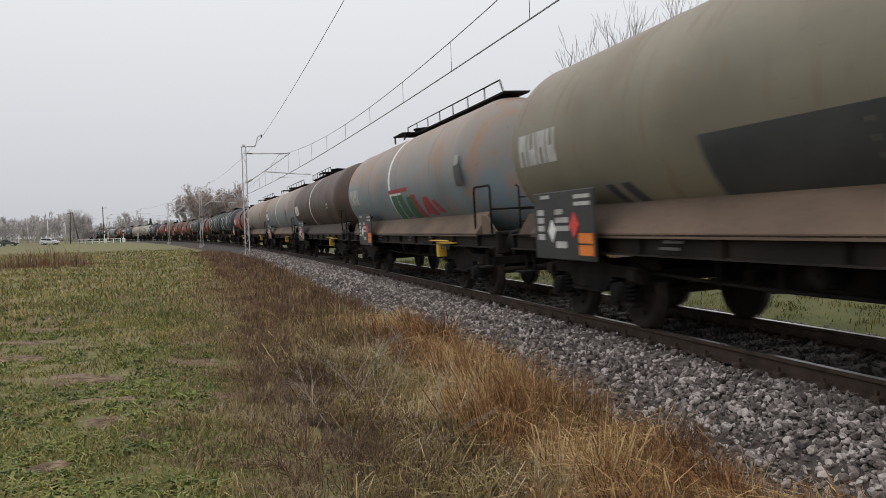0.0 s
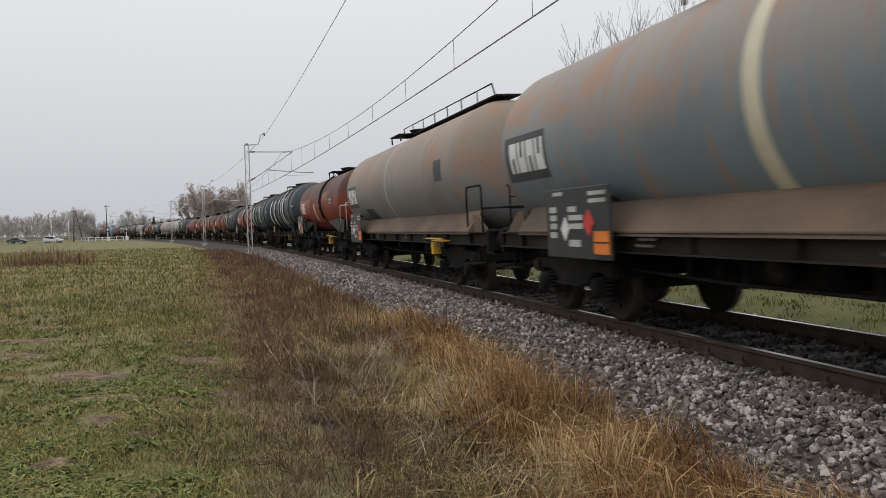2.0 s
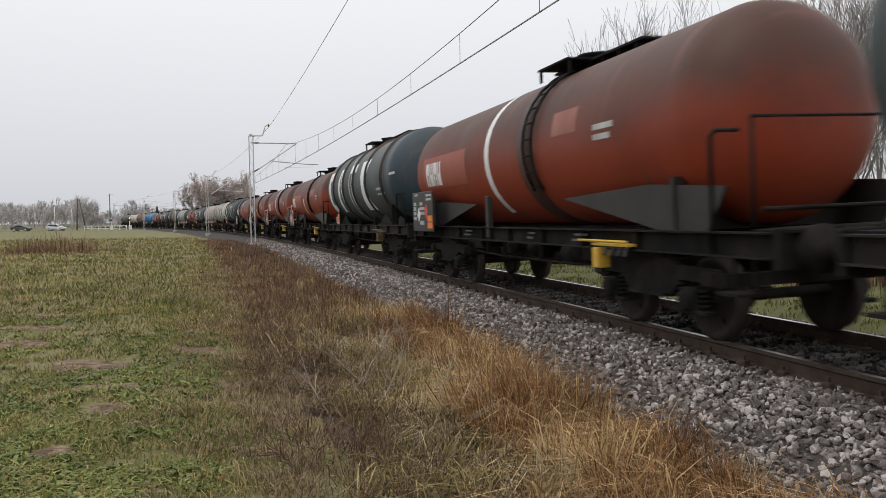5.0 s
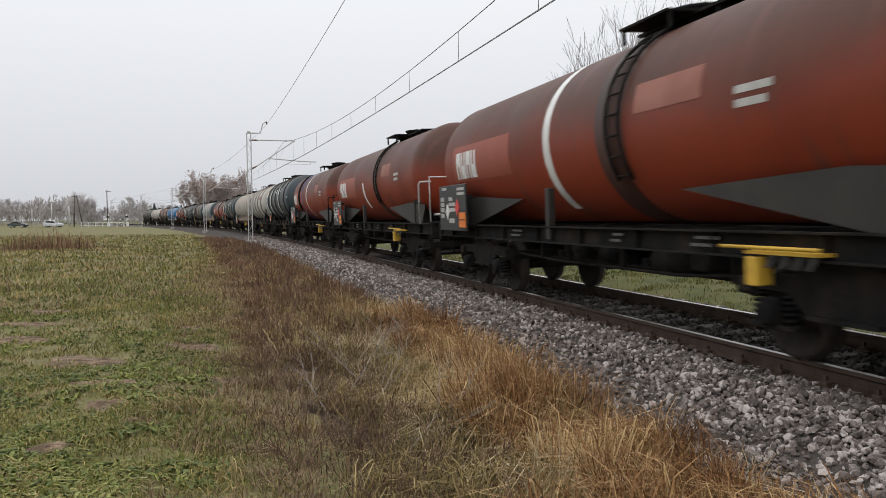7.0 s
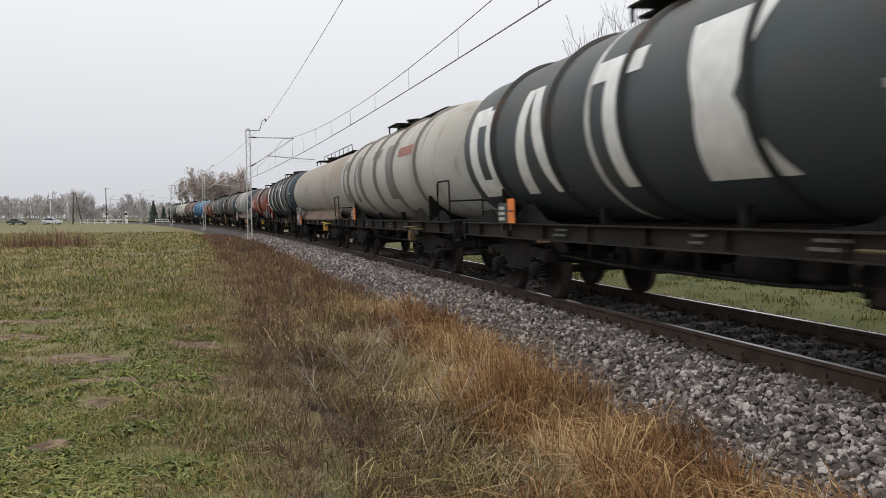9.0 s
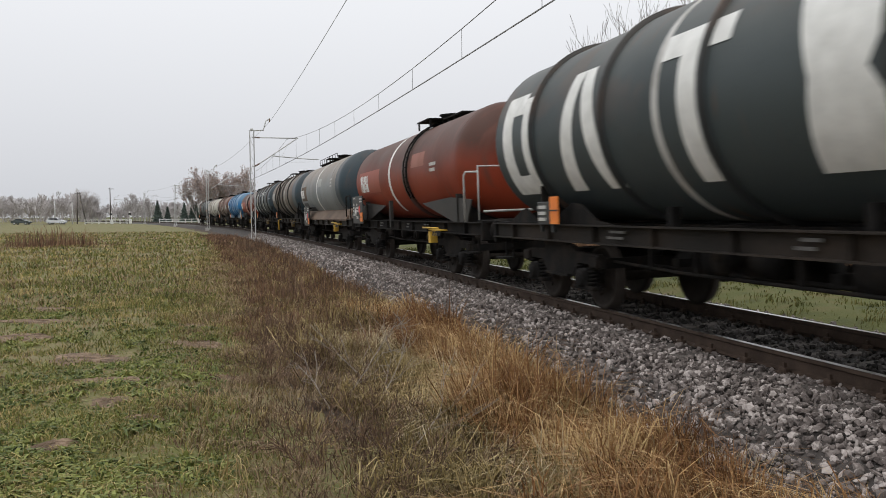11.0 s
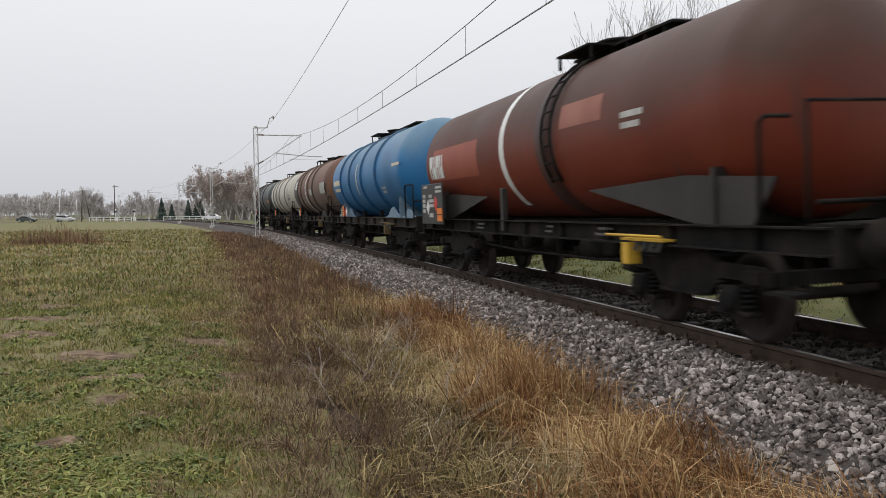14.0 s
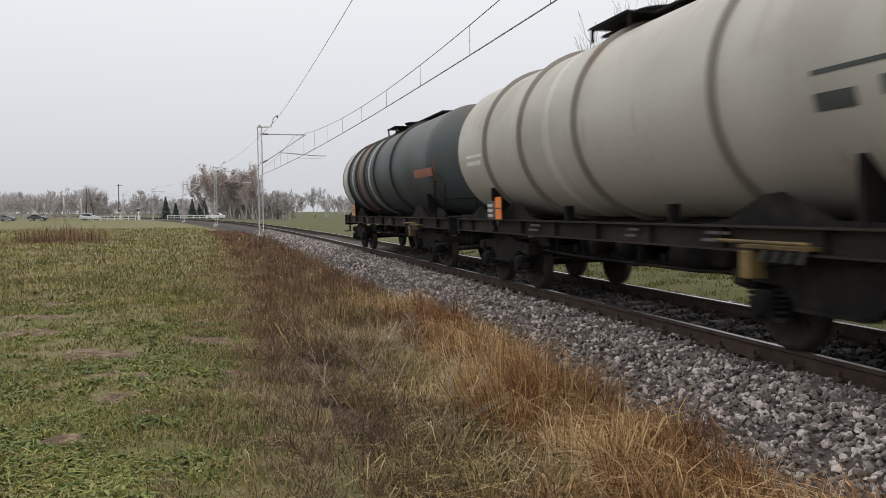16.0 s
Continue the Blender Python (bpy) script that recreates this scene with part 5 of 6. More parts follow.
# low leafy weeds in the turf
n = 60000
y = 2.4 * (22 / 2.4) ** rng.random(n)
x = y * rng.uniform(-0.58, 0.1, n)
_, la = to_line(x, y)
ok = (la > 5.8) & (blotch(x, y, 2.1) + 1.3 * blotch(y, x, 8.0) > 0.15) & off_soil(x, y)
x, y = x[ok], y[ok]
blades("leafy_weeds", x, y, rng.uniform(0.03, 0.07, len(x)), rng.uniform(0.014, 0.03, len(x)) * np.clip(y / 7, 1, 3), 1.6, LEAFY, "low green leafy weeds in the turf", rng)


# rosettes of broad leaves lying on the turf
n = 3200
y = 2.5 * (17 / 2.5) ** rng.random(n)
x = y * rng.uniform(-0.56, 0.0, n)
_, la = to_line(x, y)
ok = (la > 6.0) & (blotch(x, y, 1.7) + 0.9 * blotch(y, x, 7.0) > 0.1) & off_soil(x, y)
x, y = np.repeat(x[ok], 16), np.repeat(y[ok], 16)
x, y = x + rng.normal(0, 0.03, len(x)), y + rng.normal(0, 0.03, len(x))
blades("leaf_rosettes", x, y, rng.uniform(0.05, 0.10, len(x)), rng.uniform(0.022, 0.04, len(x)), 1.5, LEAFY, "rosettes of broad green leaves in the turf", rng)


def strip(count, s0, s1, l0, l1, tall, wide, lean, material, name, label, rng, power=1.0, thin=None, toward=None, tuft=40):
    """Grass along the track in tufts, each tuft with its own height and the way it has been pressed."""
    s = s0 + (s1 - s0) * rng.random(count) ** power
    la = rng.uniform(l0, l1, count)
    x, y = on_line(s, la)
    tx, ty = x[::tuft], y[::tuft]
    who = rng.integers(0, len(tx), count)
    clump = rng.random(count) < 0.8
    spread_ = 0.05 + 0.006 * np.hypot(tx[who], ty[who])
    ox, oy = rng.normal(0, 1, count) * spread_, rng.normal(0, 1, count) * spread_
    x, y = np.where(clump, tx[who] + ox, x), np.where(clump, ty[who] + oy, y)
    press = rng.uniform(0, 6.283, len(tx)) if toward is None else toward + rng.normal(0, 1.2, len(tx))
    way = np.where(clump, press[who], rng.uniform(0, 6.283, count))
    grown = np.where(clump, rng.uniform(0.65, 1.3, len(tx))[who], 0.9)
    s, la = to_line(x, y)
    ragged = blotch(x, y, 2.3) * 0.45 + rng.normal(0, 0.15, count)
    ok = (la > l0 - 0.1) & (la < l1 - 0.45 + ragged)
    if thin is not None:
        ok &= thin(x, y, s, la)
    x, y, la, way, grown = x[ok], y[ok], la[ok], way[ok], grown[ok]
    k = np.clip(np.hypot(x, y) / 10, 1, 5)
    return blades(name, x, y, tall * grown * rng.uniform(0.5, 1.25, len(x)) * (0.8 + 0.35 * blotch(x, y, 3.1)) * (np.clip((l1 - la) / 1.3, 0.35, 1) if l1 > 5.5 else 1.0), wide * k, lean, material, label, rng, way)


# tall golden grass on the bank beside the ballast
strip(46000, -3, 15, 2.45, 4.4, 0.66, 0.0105, 0.95, GOLD, "tall_grass", "tall golden-brown grass on the bank below the ballast", rng, 1.0, lambda x, y, s, la: (la < 3.55 + 0.5 * blotch(x, y, 1.6)) | (s < 4.5), 2.6)
strip(5000, -2, 9, 2.15, 2.8, 0.42, 0.006, 0.5, RUSSET, "tall_grass", "thin reddish grass at the edge of the ballast", rng)
strip(38000, -1, 18, 2.7, 5.4, 0.40, 0.0105, 1.1, OLIVE, "ditch_grass", "matted olive and straw grass in the ditch", rng)
strip(24000, -1, 16, 4.0, 6.4, 0.28, 0.008, 1.1, DARKWEED, "dead_weeds", "tangled dark dead weeds", rng, 1.0, lambda x, y, s, la: blotch(x, y, 1.1) < 0.45)
strip(22000, 2, 30, 4.9, 7.2, 0.20, 0.008, 0.9, TURF_DRY, "dry_grass", "pale dry grass at the edge of the meadow", rng)
strip(16000, 2, 40, 5.0, 7.4, 0.18, 0.009, 0.8, OLIVE, "ditch_grass", "grey-green grass at the edge of the meadow", rng)
strip(36000, 11, 75, 2.75, 6.3, 0.46, 0.0095, 0.4, RUSSET, "russet_weeds", "russet dead weeds along the ditch", rng, 1.3)
strip(26000, 11, 60, 2.7, 6.2, 0.40, 0.009, 0.6, OLIVE, "ditch_grass", "olive grass along the ditch", rng, 1.2)
strip(8000, 13, 60, 2.6, 4.4, 0.42, 0.008, 0.6, GOLD, "tall_grass", "golden grass along the ditch", rng, 1.2)
strip(5000, 14, 55, 2.9, 5.6, 0.80, 0.006, 0.25, DARKWEED, "dead_weeds", "thin dark dead stalks along the ditch", rng, 1.2)
strip(2600, 0, 12, 2.4, 5.2, 0.55, 0.007, 1.6, STRAW, "straw_stalks", "pale bent straw stalks in the bank grass", rng)
# far side of the track
strip(17000, -4, 40, -6.4, -2.3, 0.14, 0.012, 0.7, VERGE, "verge_grass", "fresh green grass beyond the track", rng)
strip(14000, -4, 50, -12, -6.0, 0.70, 0.010, 0.4, RUSSET, "reeds", "brown dry reeds beyond the track", rng)
strip(7000, -4, 50, -11, -5.4, 0.50, 0.010, 0.5, GOLD, "reeds", "straw-coloured dry reeds beyond the track", rng)
# the clump of dry stalks out in the meadow
n = 520
ang_, rad_ = rng.uniform(0, 6.28, n), np.sqrt(rng.random(n))
blades("dry_stalks", -21.3 + 2.4 * rad_ * np.cos(ang_), 45.5 + 2.0 * rad_ * np.sin(ang_), 0.35 + 1.5 * rng.random(n) ** 2 * (1 - 0.5 * rad_), np.full(n, 0.034), 0.25, RUSSET, "clump of tall brown dry stalks in the meadow", rng)
n = 900
ang_, rad_ = rng.uniform(0, 6.28, n), np.sqrt(rng.random(n))
blades("dry_stalks", -23.0 + 5.5 * rad_ * np.cos(ang_), 45.5 + 5.0 * rad_ * np.sin(ang_), rng.uniform(0.10, 0.34, n), np.full(n, 0.03), 1.0, RUSSET, "low brown dry stalks in the meadow", rng)


# ---- trees, shrubs and woods ----
BARK = mat("grey_bark", [(0.085, 0.075, 0.068), (0.15, 0.135, 0.122)], 3, 0.9, 0.4, 30, stretch=(2, 2, 0.4))
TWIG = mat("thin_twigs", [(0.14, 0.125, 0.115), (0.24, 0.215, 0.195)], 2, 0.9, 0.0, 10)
# far twigs: aerial haze put into the base colour as pale grey
HAZETWIG = mat("haze_paled_twigs", [(0.40, 0.37, 0.365), (0.49, 0.46, 0.455)], 0.2, 0.95, 0.0, 3)
# brown leaves, lightened for the haze in front of the far birches
BROWNLEAF = mat("haze_paled_brown_leaves", [(0.24, 0.15, 0.125), (0.33, 0.225, 0.19), (0.40, 0.31, 0.27)], 0.4, 0.85, 0, 4, island=True)
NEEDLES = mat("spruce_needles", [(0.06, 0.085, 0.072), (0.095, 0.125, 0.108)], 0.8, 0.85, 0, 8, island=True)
STICK = mat("pale_dead_stick", [(0.20, 0.17, 0.14), (0.32, 0.28, 0.24)], 5, 0.85, 0.2, 40)


def grow(rng, start, direction, length, radius, depth, spread, lift, kids=(3, 4), out=None):
    """Branches of a bare tree as tapered segments: start, end, radii."""
    if out is None:
        out = []
    p, d = np.array(start, float), np.array(direction, float)
    steps = 3
    for k in range(steps):
        d = d + rng.normal(0, 0.10, 3) + np.array([0, 0, lift * 0.12])
        d /= np.linalg.norm(d)
        q = p + d * length / steps
        r0, r1 = radius * (1 - 0.16 * k), radius * (1 - 0.16 * (k + 1))
        out.append((p, q, r0, r1))
        p = q
        if depth > 0 and k >= 0:
            for _ in range(1 if k < steps - 1 else int(rng.integers(kids[0] - 1, kids[1]))):
                e = d + rng.normal(0, spread, 3)
                e[2] += lift * 0.2
                e /= np.linalg.norm(e)
                grow(rng, p, e, length * rng.uniform(0.55, 0.78), r1 * rng.uniform(0.45, 0.68), depth - 1, spread, lift, kids, out)
    return out


def limbs_mesh(name, segs, least=0.0, sides=3, ribbon=False):
    a = np.array([s[0] for s in segs])
    b = np.array([s[1] for s in segs])
    ra = np.maximum(np.array([s[2] for s in segs]), least)
    rb = np.maximum(np.array([s[3] for s in segs]), least)
    d = b - a
    d /= np.linalg.norm(d, axis=1)[:, None] + 1e-9
    u = np.cross(d, np.where(np.abs(d[:, 2:]) < 0.9, [[0, 0, 1.0]], [[1.0, 0, 0]]))
    u /= np.linalg.norm(u, axis=1)[:, None]
    w = np.cross(d, u)
    if ribbon:
        u = np.cross(d, np.stack([a[:, 0], a[:, 1], 0 * a[:, 0]], -1) + 1e-6)
        u /= np.linalg.norm(u, axis=1)[:, None] + 1e-9
        v = np.stack([a - u * ra[:, None], a + u * ra[:, None], b + u * rb[:, None], b - u * rb[:, None]], 1).reshape(-1, 3)
        return mesh_of(name, v, (np.array([[0, 1, 2], [0, 2, 3]])[None] + 4 * np.arange(len(segs))[:, None, None]).reshape(-1, 3))
    v = []
    for base, r in ((a, ra), (b, rb)):
        for k in range(sides):
            t = 2 * math.pi * k / sides
            v.append(base + (u * math.cos(t) + w * math.sin(t)) * r[:, None])
    v = np.stack(v, 1).reshape(-1, 3)
    f = []
    for k in range(sides):
        j = (k + 1) % sides
        f += [[k, j, sides + j], [k, sides + j, sides + k]]
    f = (np.array(f)[None] + 2 * sides * np.arange(len(segs))[:, None, None]).reshape(-1, 3)
    return mesh_of(name, v, f)


def ground_z(x, y):
    return float(height([x], [y])[0])


def leaf_mesh(name, centres, size, rng):
    n = len(centres)
    a, b = rng.normal(0, 1, (n, 3)), rng.normal(0, 1, (n, 3))
    a /= np.linalg.norm(a, axis=1)[:, None]
    b = np.cross(a, b)
    b /= np.linalg.norm(b, axis=1)[:, None]
    s = size * rng.uniform(0.6, 1.4, (n, 1))
    v = np.stack([centres - a * s, centres + b * s * 0.6, centres + a * s, centres - b * s * 0.6], 1).reshape(-1, 3)
    f = (np.array([[0, 1, 2], [0, 2, 3]])[None] + 4 * np.arange(n)[:, None, None]).reshape(-1, 3)
    return mesh_of(name, v, f)


def bare_tree(x, y, tall, seed, label, stems=1, depth=4, least=0.006, material=None, leaves=0, spread=0.42, lift=0.9):
    rng = np.random.default_rng(seed)
    t = tagged(new("tree"), label, "tree")
    t.matrix_world = Matrix.Translation((x, y, ground_z(x, y) - 0.05))
    low, high = [], []
    for k in range(stems):
        a = rng.uniform(0, 6.28)
        d = (0.45 * math.cos(a) * (stems > 1), 0.45 * math.sin(a) * (stems > 1), 1.0)
        segs = grow(rng, (0.2 * math.cos(a) * (stems > 1), 0.2 * math.sin(a) * (stems > 1), 0), d, tall * 0.40, tall * 0.016 / (stems ** 0.4), depth, spread, lift)
        low += segs[:3]
        high += segs[3:]
    top = max(s[1][2] for s in high)
    for group in (low, high):
        for i, s in enumerate(group):
            group[i] = (s[0] * tall / top, s[1] * tall / top, s[2], s[3])
    part("trunk", limbs_mesh("trunk", low, sides=7), material or BARK, t)
    crown = part("crown", limbs_mesh("crown", high, least), material or TWIG, t)
    if leaves:
        ends = np.array([s[1] for s in high])
        c = ends[rng.integers(0, len(ends), leaves)] + rng.normal(0, tall * 0.022, (leaves, 3))
        part("leaves", leaf_mesh("leaves", c, tall * 0.011, rng), BROWNLEAF, crown, "sparse brown autumn leaves")
    return t


# bare trees just beyond the track
for x, y, tall, seed, stems in ((7.6, 31, 10.6, 3, 3), (9.2, 32.5, 11.2, 8, 3), (11.2, 24.0, 9.5, 5, 4), (13.6, 25.5, 10.5, 21, 5), (16.0, 28, 9.5, 9, 4)):
    bare_tree(x, y, tall, seed, "slender bare-branched tree beyond the track", stems, 4, 0.006, spread=0.36, lift=1.0)
# shrubs seen between the wagons
for k, (s_, la_) in enumerate(((12, -12), (17, -11), (23, -12.5), (30, -11), (38, -13), (47, -12), (58, -13), (70, -14), (6, -13))):
    p = flat(np.array([float(s_)]), float(la_))[0]
    bare_tree(p[0], p[1], 2.6 + (k * 37 % 10) * 0.12, 40 + k, "brown leafless shrub beyond the track", 4, 3, 0.005, leaves=700, spread=0.5)["category"] = "shrub"
# tall birches with the last brown leaves beyond the crossing
for x, y, tall, seed, lv in ((-63.5, 226, 15.5, 31, 4400), (-59.0, 228, 14.5, 32, 4400), (-55.5, 229, 16.0, 33, 5200), (-67.0, 232, 13.5, 34, 3200), (-52.5, 226, 12.5, 35, 3600)):
    bare_tree(x, y, tall, seed, "tall birch with a few brown autumn leaves", 2, 4, 0.035, HAZETWIG, lv, 0.36, 1.0)
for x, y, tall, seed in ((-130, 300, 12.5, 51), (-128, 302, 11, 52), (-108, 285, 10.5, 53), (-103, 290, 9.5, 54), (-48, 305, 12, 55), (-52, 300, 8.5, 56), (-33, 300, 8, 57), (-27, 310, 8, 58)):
    bare_tree(x, y, tall, seed, "distant bare tree with twigs paled for haze", 2, 4, 0.04, HAZETWIG, 0, 0.45, 0.7)


KINDS = []
for k in range(5):
    g = grow(np.random.default_rng(900 + k), (0, 0, 0), (0, 0, 1), 4.0, 0.12, 3, 0.55, 0.6)
    KINDS.append((np.array([q[0] for q in g]), np.array([q[1] for q in g]), np.maximum([[q[2]] for q in g], 0.085), np.maximum([[q[3]] for q in g], 0.075), max(q[1][2] for q in g)))


def far_wood(x0, x1, y0, y1, tall, count, seed, label):
    """A distant wood: many bare crowns with their trunks."""
    rng = np.random.default_rng(seed)
    va, fa, off = [], [], 0
    for _ in range(count):
        x, y, h = rng.uniform(x0, x1), rng.uniform(y0, y1), tall * rng.uniform(0.55, 1.12)
        pa, pb, ra, rb, top = KINDS[int(rng.integers(0, len(KINDS)))]
        a = rng.uniform(0, 6.28)
        rot = np.array([[math.cos(a), -math.sin(a), 0], [math.sin(a), math.cos(a), 0], [0, 0, 1]]) * (h / top)
        o = np.array([x, y, ground_z(x, y)])
        p, q = pa @ rot.T, pb @ rot.T
        d = q - p
        u = np.cross(d, np.array([x, y, 0.0]))
        u /= np.linalg.norm(u, axis=1)[:, None] + 1e-9
        va.append(np.stack([p - u * ra, p + u * ra, q + u * rb, q - u * rb], 1).reshape(-1, 3) + o)
        fa.append((np.array([[0, 1, 2], [0, 2, 3]])[None] + off + 4 * np.arange(len(p))[:, None, None]).reshape(-1, 3))
        off += 4 * len(p)
    me = mesh_of("far_wood", np.concatenate(va), np.concatenate(fa))
    # the wood's pale grey is distance haze painted on the twigs
    me.materials.append(HAZETWIG)
    return tagged(new("far_wood", me), label, "woods", kind="stuff")


far_wood(-190, -138, 300, 330, 10.5, 120, 1, "leafless wood on the horizon, greyed for haze")
far_wood(-138, -85, 300, 325, 7.0, 110, 2, "low leafless thicket on the horizon")
far_wood(-66, -44, 234, 246, 8.0, 90, 3, "dense leafless thicket beyond the crossing")
far_wood(-45, 30, 290, 320, 8.0, 120, 4, "leafless wood on the horizon, greyed for haze")
far_wood(20, 160, 260, 330, 9.0, 70, 5, "leafless wood on the horizon, greyed for haze")
far_wood(-300, -185, 330, 400, 10.0, 60, 6, "leafless wood on the horizon, greyed for haze")


def spruce(x, y, tall, seed):
    rng = np.random.default_rng(seed)
    t = tagged(new("spruce"), "dark green spruce near the level crossing", "tree")
    t.matrix_world = Matrix.Translation((x, y, ground_z(x, y) - 0.05))
    bm = bmesh.new()
    tube(bm, [(0, 0, 0), (0, 0, tall * 0.5), (0, 0, tall)], [0.16, 0.09, 0.015], 6)
    part("trunk", bm, BARK, t)
    c = []
    for k in range(1700):
        u = rng.random() ** 0.7
        z = tall * (0.08 + 0.92 * (1 - u))
        r = tall * 0.30 * u * (0.75 + 0.25 * math.sin(z * 9)) * math.sqrt(rng.random())
        a = rng.uniform(0, 6.28)
        c.append((r * math.cos(a), r * math.sin(a), z - 0.25 * r))
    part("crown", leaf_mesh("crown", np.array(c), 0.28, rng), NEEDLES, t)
    return t


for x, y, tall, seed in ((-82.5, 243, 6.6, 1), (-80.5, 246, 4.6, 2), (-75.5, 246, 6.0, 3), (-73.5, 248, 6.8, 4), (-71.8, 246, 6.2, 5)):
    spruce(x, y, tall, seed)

# dead brush in the ditch
for k in range(26):
    rng = np.random.default_rng(300 + k)
    p = flat(np.array([rng.uniform(3.5, 13)]), rng.uniform(3.9, 5.7))[0]
    b = tagged(new("dead_bush"), "small dark dead bush in the ditch", "shrub", "dead bushes in the ditch")
    b.matrix_world = Matrix.Translation((p[0], p[1], ground_z(p[0], p[1]) - 0.03))
    segs = []
    for j in range(5):
        segs += grow(rng, (0, 0, 0), (rng.normal(0, .5), rng.normal(0, .5), 1), rng.uniform(0.16, 0.3), 0.0045, 2, 0.55, 0.3)
    part("twig_tangle", limbs_mesh("twig_tangle", segs, 0.0022), DARKWEED, b)
for k, (s_, la_, dz, ln, a) in enumerate(((8.4, 4.8, 0.5, 0.55, 0.3), (8.2, 4.5, 0.3, 0.6, 1.2), (7.7, 5.0, 0.35, 0.4, 2.2), (6.3, 4.6, 0.3, 0.5, 0.8), (9.3, 4.4, 0.3, 0.45, 2.6))):
    p = flat(np.array([s_]), la_)[0]
    st = tagged(new("dead_stick"), "pale dead branch lying in the weeds", "branch", "dead branches in the ditch")
    st.matrix_world = Matrix.Translation((p[0], p[1], ground_z(p[0], p[1])))
    segs = grow(np.random.default_rng(70 + k), (0, 0, 0), (math.cos(a) * 0.7, math.sin(a) * 0.7, dz * 1.6), ln, 0.008, 2, 0.4, 0.1)
    part("branch", limbs_mesh("branch", segs, 0.002, 5), STICK, st)


# ---- the level crossing in the distance ----
ASPHALT = mat("asphalt", [(0.05, 0.05, 0.05), (0.075, 0.073, 0.07)], 0.5, 0.9, 0.3, 20)
FENCE = mat("white_fence_paint", [(0.62, 0.62, 0.60), (0.78, 0.78, 0.76)], 2, 0.7, 0.05, 10)
POLEWOOD = mat("tarred_pole_timber", [(0.07, 0.06, 0.055), (0.12, 0.105, 0.095)], 2, 0.9, 0.2, 12)
GLASS = mat("dark_car_glass", [(0.02, 0.022, 0.025), (0.03, 0.033, 0.036)], 1, 0.12, 0.0, 5)
RUBBER = mat("tyre_rubber", [(0.018, 0.018, 0.018), (0.03, 0.03, 0.03)], 4, 0.85, 0.1, 20)
ROAD_Y = 200.0


def road():
    xs = np.linspace(-190, 30, 90)
    v, f = [], []
    for x in xs:
        for o in (-3.2, 3.2):
            y = ROAD_Y + o + 0.02 * (x + 80)
            v.append((x, y, ground_z(x, ROAD_Y) + 0.10))
    for i in range(len(xs) - 1):
        a = 2 * i
        f.append((a, a + 2, a + 3, a + 1))
    me = mesh_of("road", v, f)
    me.materials.append(ASPHALT)
    ob = new("road", me)
    return tagged(ob, "grey asphalt country road leading over the crossing", "road", kind="structure")


road()


def railing(x0, x1, y):
    fnc = tagged(new("road_railing"), "white-painted railing beside the road", "railing", "railings at the crossing")
    z = ground_z((x0 + x1) / 2, y)
    fnc.matrix_world = Matrix.Translation((0, y, z))
    k = int((x1 - x0) / 1.6)
    for i in range(k + 1):
        part("post", boxes(((x0 + (x1 - x0) * i / k, 0, 0.55), (0.14, 0.14, 1.2), 0.01)), FENCE, fnc)
    for h in (0.45, 1.02):
        part("rail", boxes((((x0 + x1) / 2, -0.02, h), (x1 - x0, 0.10, 0.13), 0.01)), FENCE, fnc)
    return fnc


railing(-83.5, -73.5, 195.0)
railing(-69.5, -56.5, 206.0)


def utility_pole(x, y, tall, double=False, pale=False):
    p = tagged(new("utility_pole"), "pale concrete lamp pole" if pale else "dark timber utility pole", "utility pole")
    p.matrix_world = Matrix.Translation((x, y, ground_z(x, y) - 0.1))
    m = GALV if pale else POLEWOOD
    bm = bmesh.new()
    tube(bm, [(0, 0, 0), (0.35 if double else 0, 0, tall)], [0.17, 0.11], 8)
    part("pole", bm, m, p)
    if double:
        bm = bmesh.new()
        tube(bm, [(2.3, 0, 0), (0.75, 0, tall)], [0.17, 0.11], 8)
        part("brace_pole", bm, m, p)
    if not pale:
        part("crossarm", boxes(((0.3, 0, tall - 0.35), (1.5, 0.12, 0.12))), m, p)
    return p


utility_pole(-91.0, 208, 8.2, double=True)
utility_pole(-84.5, 213, 9.4)
utility_pole(-104.0, 224, 6.5, pale=True)
utility_pole(-97.5, 220, 6.0, pale=True)
utility_pole(-41.5, 205, 6.5)


def crossing_signal(x, y):
    c = tagged(new("crossing_signal"), "white post with dark signal head at the level crossing", "crossing signal")
    c.matrix_world = Matrix.Translation((x, y, ground_z(x, y)))
    bm = bmesh.new()
    tube(bm, [(0, 0, 0), (0, 0, 3.0)], 0.09, 8)
    part("post", bm, FENCE, c)
    part("signal_head", boxes(((0, -0.1, 2.4), (0.6, 0.15, 0.4), 0.04)), BLACK, c)
    part("motor_box", boxes(((0.1, 0, 0.6), (0.6, 0.5, 1.0), 0.05)), FENCE, c)
    return c


crossing_signal(-77.6, 196.0)
crossing_signal(-72.6, 194.5)


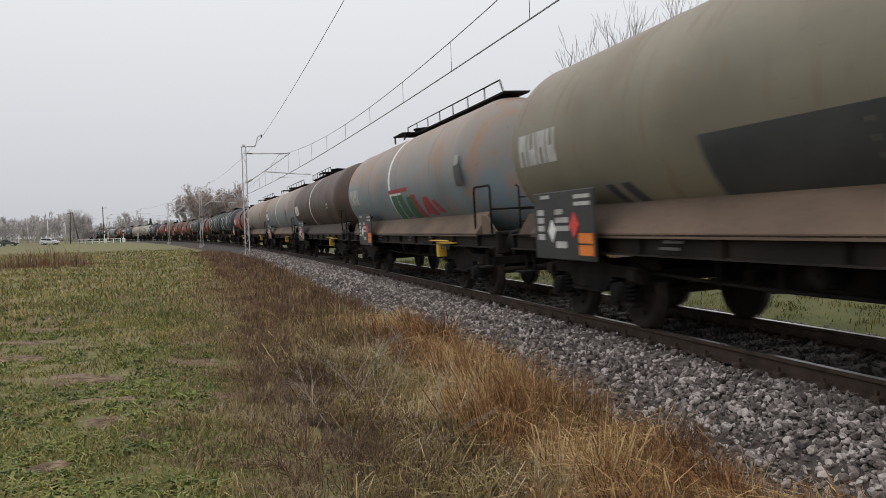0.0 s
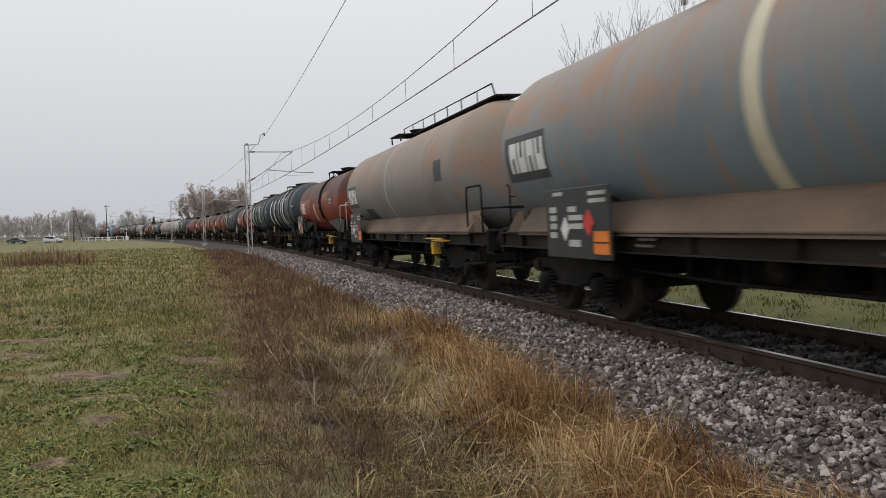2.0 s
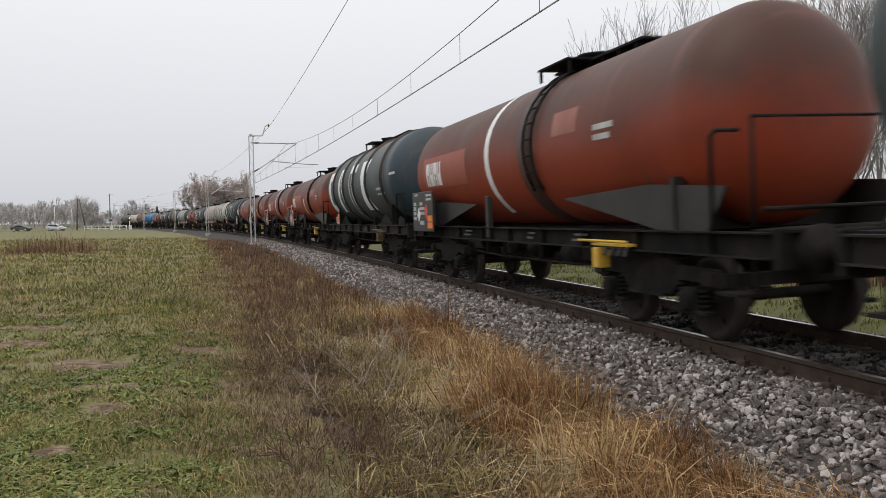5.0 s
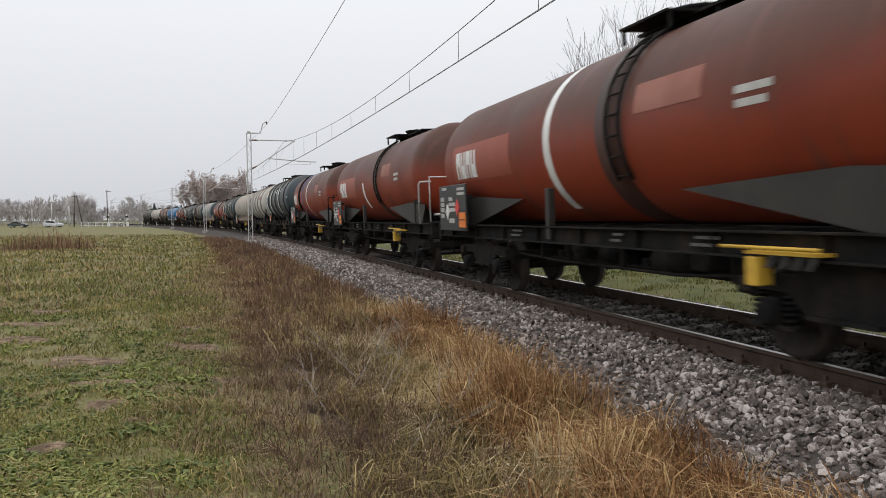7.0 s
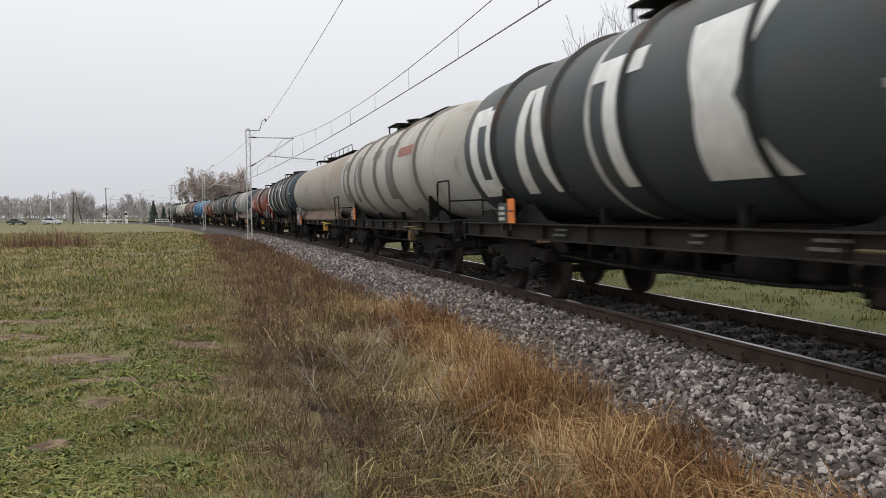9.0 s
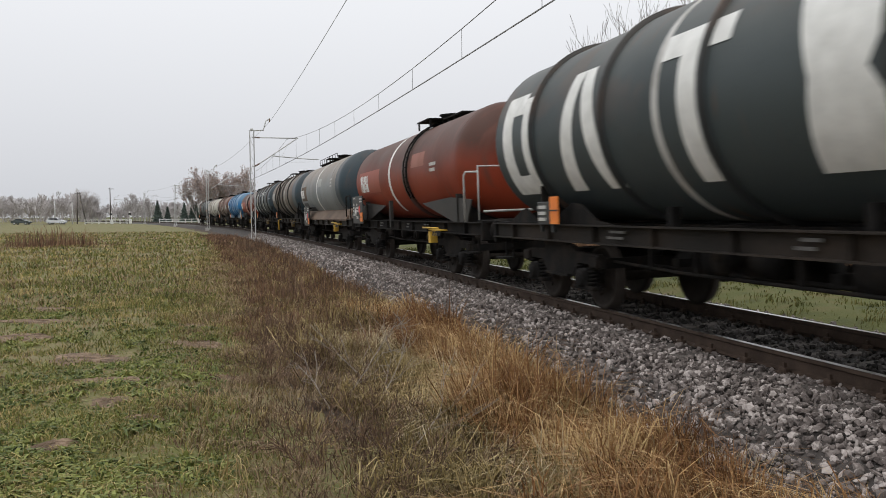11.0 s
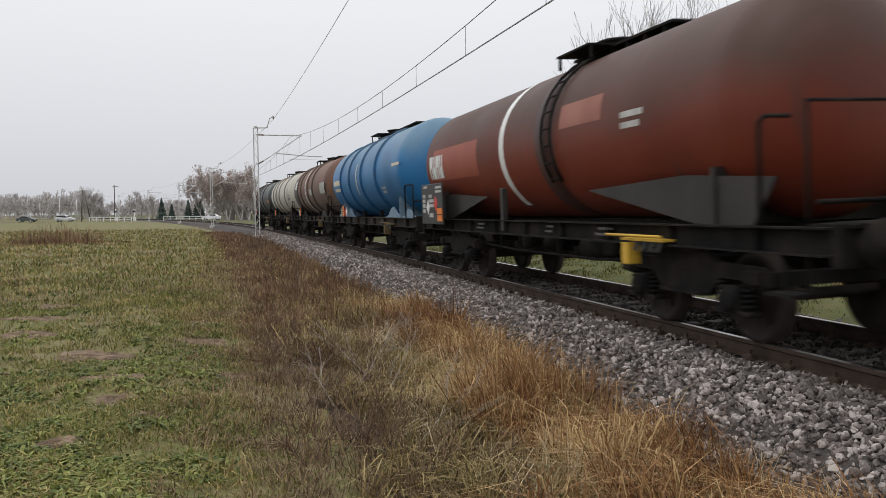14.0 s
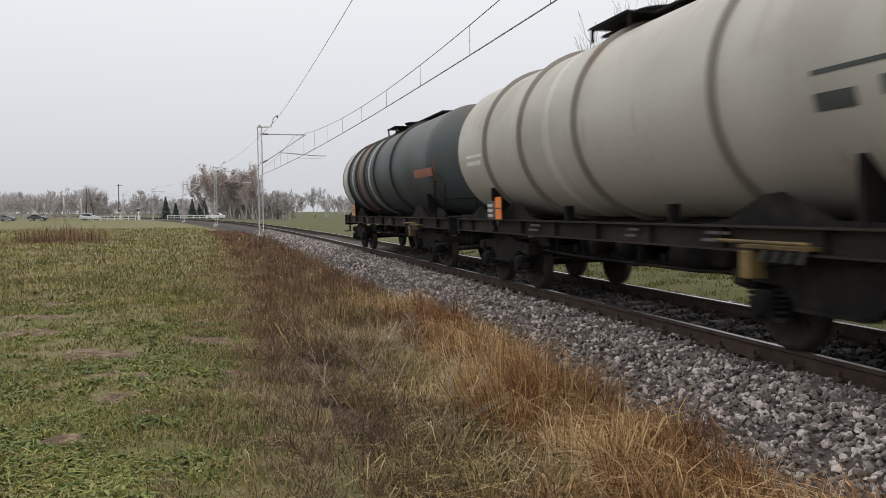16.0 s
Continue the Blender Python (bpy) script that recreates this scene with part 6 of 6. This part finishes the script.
def body_shape(prof, half, z0):
    """A car body: a side outline lofted across, drawn in towards the roof."""
    bm = bmesh.new()
    rings = []
    for y, k in ((-half, 0.0), (-half * 0.97, 1.0), (half * 0.97, 1.0), (half, 0.0)):
        ring = []
        for x, z in prof:
            up = max(0.0, (z - 0.95) / 0.6)
            yy = y * (1 - 0.16 * up)
            ring.append(bm.verts.new((x * (0.985 if k == 0 else 1.0), yy, z if k else z * 0.985 + 0.01)))
        rings.append(ring)
    n = len(prof)
    for a, b in zip(rings, rings[1:]):
        for i in range(n):
            bm.faces.new((a[i], a[(i + 1) % n], b[(i + 1) % n], b[i]))
    bm.faces.new(rings[0][::-1])
    bm.faces.new(rings[-1])
    bmesh.ops.recalc_face_normals(bm, faces=bm.faces)
    return bm


def car(paint_mat, label, tall=1.5, estate=False):
    """Front is +x."""
    c = tagged(new("car"), label, "car")
    t = tall
    back = [(-2.05, 1.0), (-1.75, t - 0.05)] if estate else [(-2.1, 0.95), (-1.55, 1.02), (-1.0, t - 0.04)]
    prof = [(2.15, 0.35), (2.2, 0.65), (2.0, 0.85), (1.05, 1.0), (0.35, t - 0.05), (-0.3, t), *back[::-1], (-2.2, 0.75), (-2.15, 0.35)]
    body = part("body", body_shape(prof, 0.88, 0.3), paint_mat, c)
    for y in (-0.80, 0.80):
        bm = bmesh.new()
        plate(bm, [(0.95, 1.0), (0.33, t - 0.14), (-0.25, t - 0.10), (-0.3, 1.0)], "Y", y, 0.05)
        part("side_window", bm, GLASS, body)
        bm = bmesh.new()
        plate(bm, [(-0.38, 1.0), (-0.35, t - 0.11), (-1.05 if not estate else -1.6, t - 0.15), (-1.5 if not estate else -1.85, 1.02)], "Y", y, 0.05)
        part("side_window", bm, GLASS, body)
    bm = boxes(((0.72, 0, (1.0 + t) / 2 - 0.02), (0.02, 1.25, 0.50)))
    bmesh.ops.rotate(bm, cent=(0.72, 0, (1.0 + t) / 2), matrix=Matrix.Rotation(radians(-52), 3, "Y"), verts=bm.verts)
    part("windscreen", bm, GLASS, body)
    for y in (-0.6, 0.6):
        part("headlight", boxes(((2.13, y, 0.68), (0.10, 0.34, 0.14), 0.03)), WHITE, body, "clear headlight")
        part("tail_light", boxes(((-2.16, y, 0.75), (0.08, 0.28, 0.18), 0.02)), RED, body, "red tail light")
    for x in (1.35, -1.35):
        for y in (-0.80, 0.80):
            wh = part("wheel", spin(bmesh.new(), [(-0.10, 0.05), (-0.10, 0.24), (-0.09, 0.31), (0.09, 0.31), (0.10, 0.24), (0.10, 0.05)], "Y", 20, (0, 0, 0)), RUBBER, c, at=Matrix.Translation((x, y, 0.31)))
            part("rim", spin(bmesh.new(), [(-0.105, 0.02), (-0.11, 0.20), (0.11, 0.20), (0.105, 0.02)], "Y", 12), GALV, wh)
    return c


SILVER = mat("silver_car_paint", [(0.48, 0.49, 0.50), (0.58, 0.59, 0.60)], 1, 0.3, 0.0, 5, metal=0.3)
DARKGREEN = mat("dark_green_car_paint", [(0.03, 0.042, 0.038), (0.05, 0.062, 0.056)], 1, 0.3, 0.0, 5)
GREYCAR = mat("grey_car_paint", [(0.12, 0.13, 0.14), (0.16, 0.17, 0.18)], 1, 0.3, 0.0, 5)
WHITECAR = mat("white_car_paint", [(0.66, 0.66, 0.66), (0.76, 0.76, 0.76)], 1, 0.35, 0.0, 5)
silver_car = car(SILVER, "silver car waiting in the queue at the crossing", 1.6, True)
green_car = car(DARKGREEN, "dark green car waiting in the queue at the crossing", 1.45)
grey_car = car(GREYCAR, "grey car coming up behind the queue", 1.45)
white_car = car(WHITECAR, "white car waiting beyond the crossing", 1.5)


def road_pose(mark, back=False):
    x = (mark - 784) / 1442 * ROAD_Y
    y = ROAD_Y + (1.6 if back else -1.6) + 0.02 * (x + 80)
    return Matrix.Translation((x, y, ground_z(x, ROAD_Y) + 0.10)) @ Matrix.Rotation(math.pi if back else 0.0, 4, "Z")


white_car.matrix_world = road_pose(378, True)


# ---- what moves ----
def motions():
    times = [0.5 * k for k in range(33)]
    for w, piv, sp in TRAIN:
        walk(w, [(t, moving_pose(sp["middle"] - SPEED * t, piv)) for t in times])
        # the wheels turn while the wagon passes, as fast as the keys can carry
        first = (sp["middle"] - 45) / SPEED
        last = (sp["middle"] + 15) / SPEED
        frames = sorted({0, 480} | {k for k in range(max(0, round(first * FPS)), min(480, round(last * FPS)) + 1)})
        for ws, x in sp["wheelsets"]:
            rows, turn, before = [], 0.0, None
            for k in frames:
                if before is not None and k - before == 1:
                    turn += 85.0
                rows.append((k / FPS, Matrix.Translation((x, 0, 0.458)) @ Matrix.Rotation(radians(turn % 360), 4, "Y")))
                before = k
            walk(ws, rows)
    walk(silver_car, [(t, road_pose(p)) for t, p in ((0, 123), (13.2, 123), (13.6, 125), (14.2, 133), (15.0, 148), (15.5, 156), (16.0, 165))])
    walk(green_car, [(t, road_pose(p)) for t, p in ((0, 52), (0.7, 57.5), (1.5, 61), (2.2, 62), (14.0, 63.5), (15.0, 65.5), (15.5, 69), (16.0, 75))])
    walk(grey_car, [(t, road_pose(p)) for t, p in ((0, -160), (12.0, -90), (14.0, -25), (15.0, 4), (15.5, 12), (16.0, 20))])


motions()
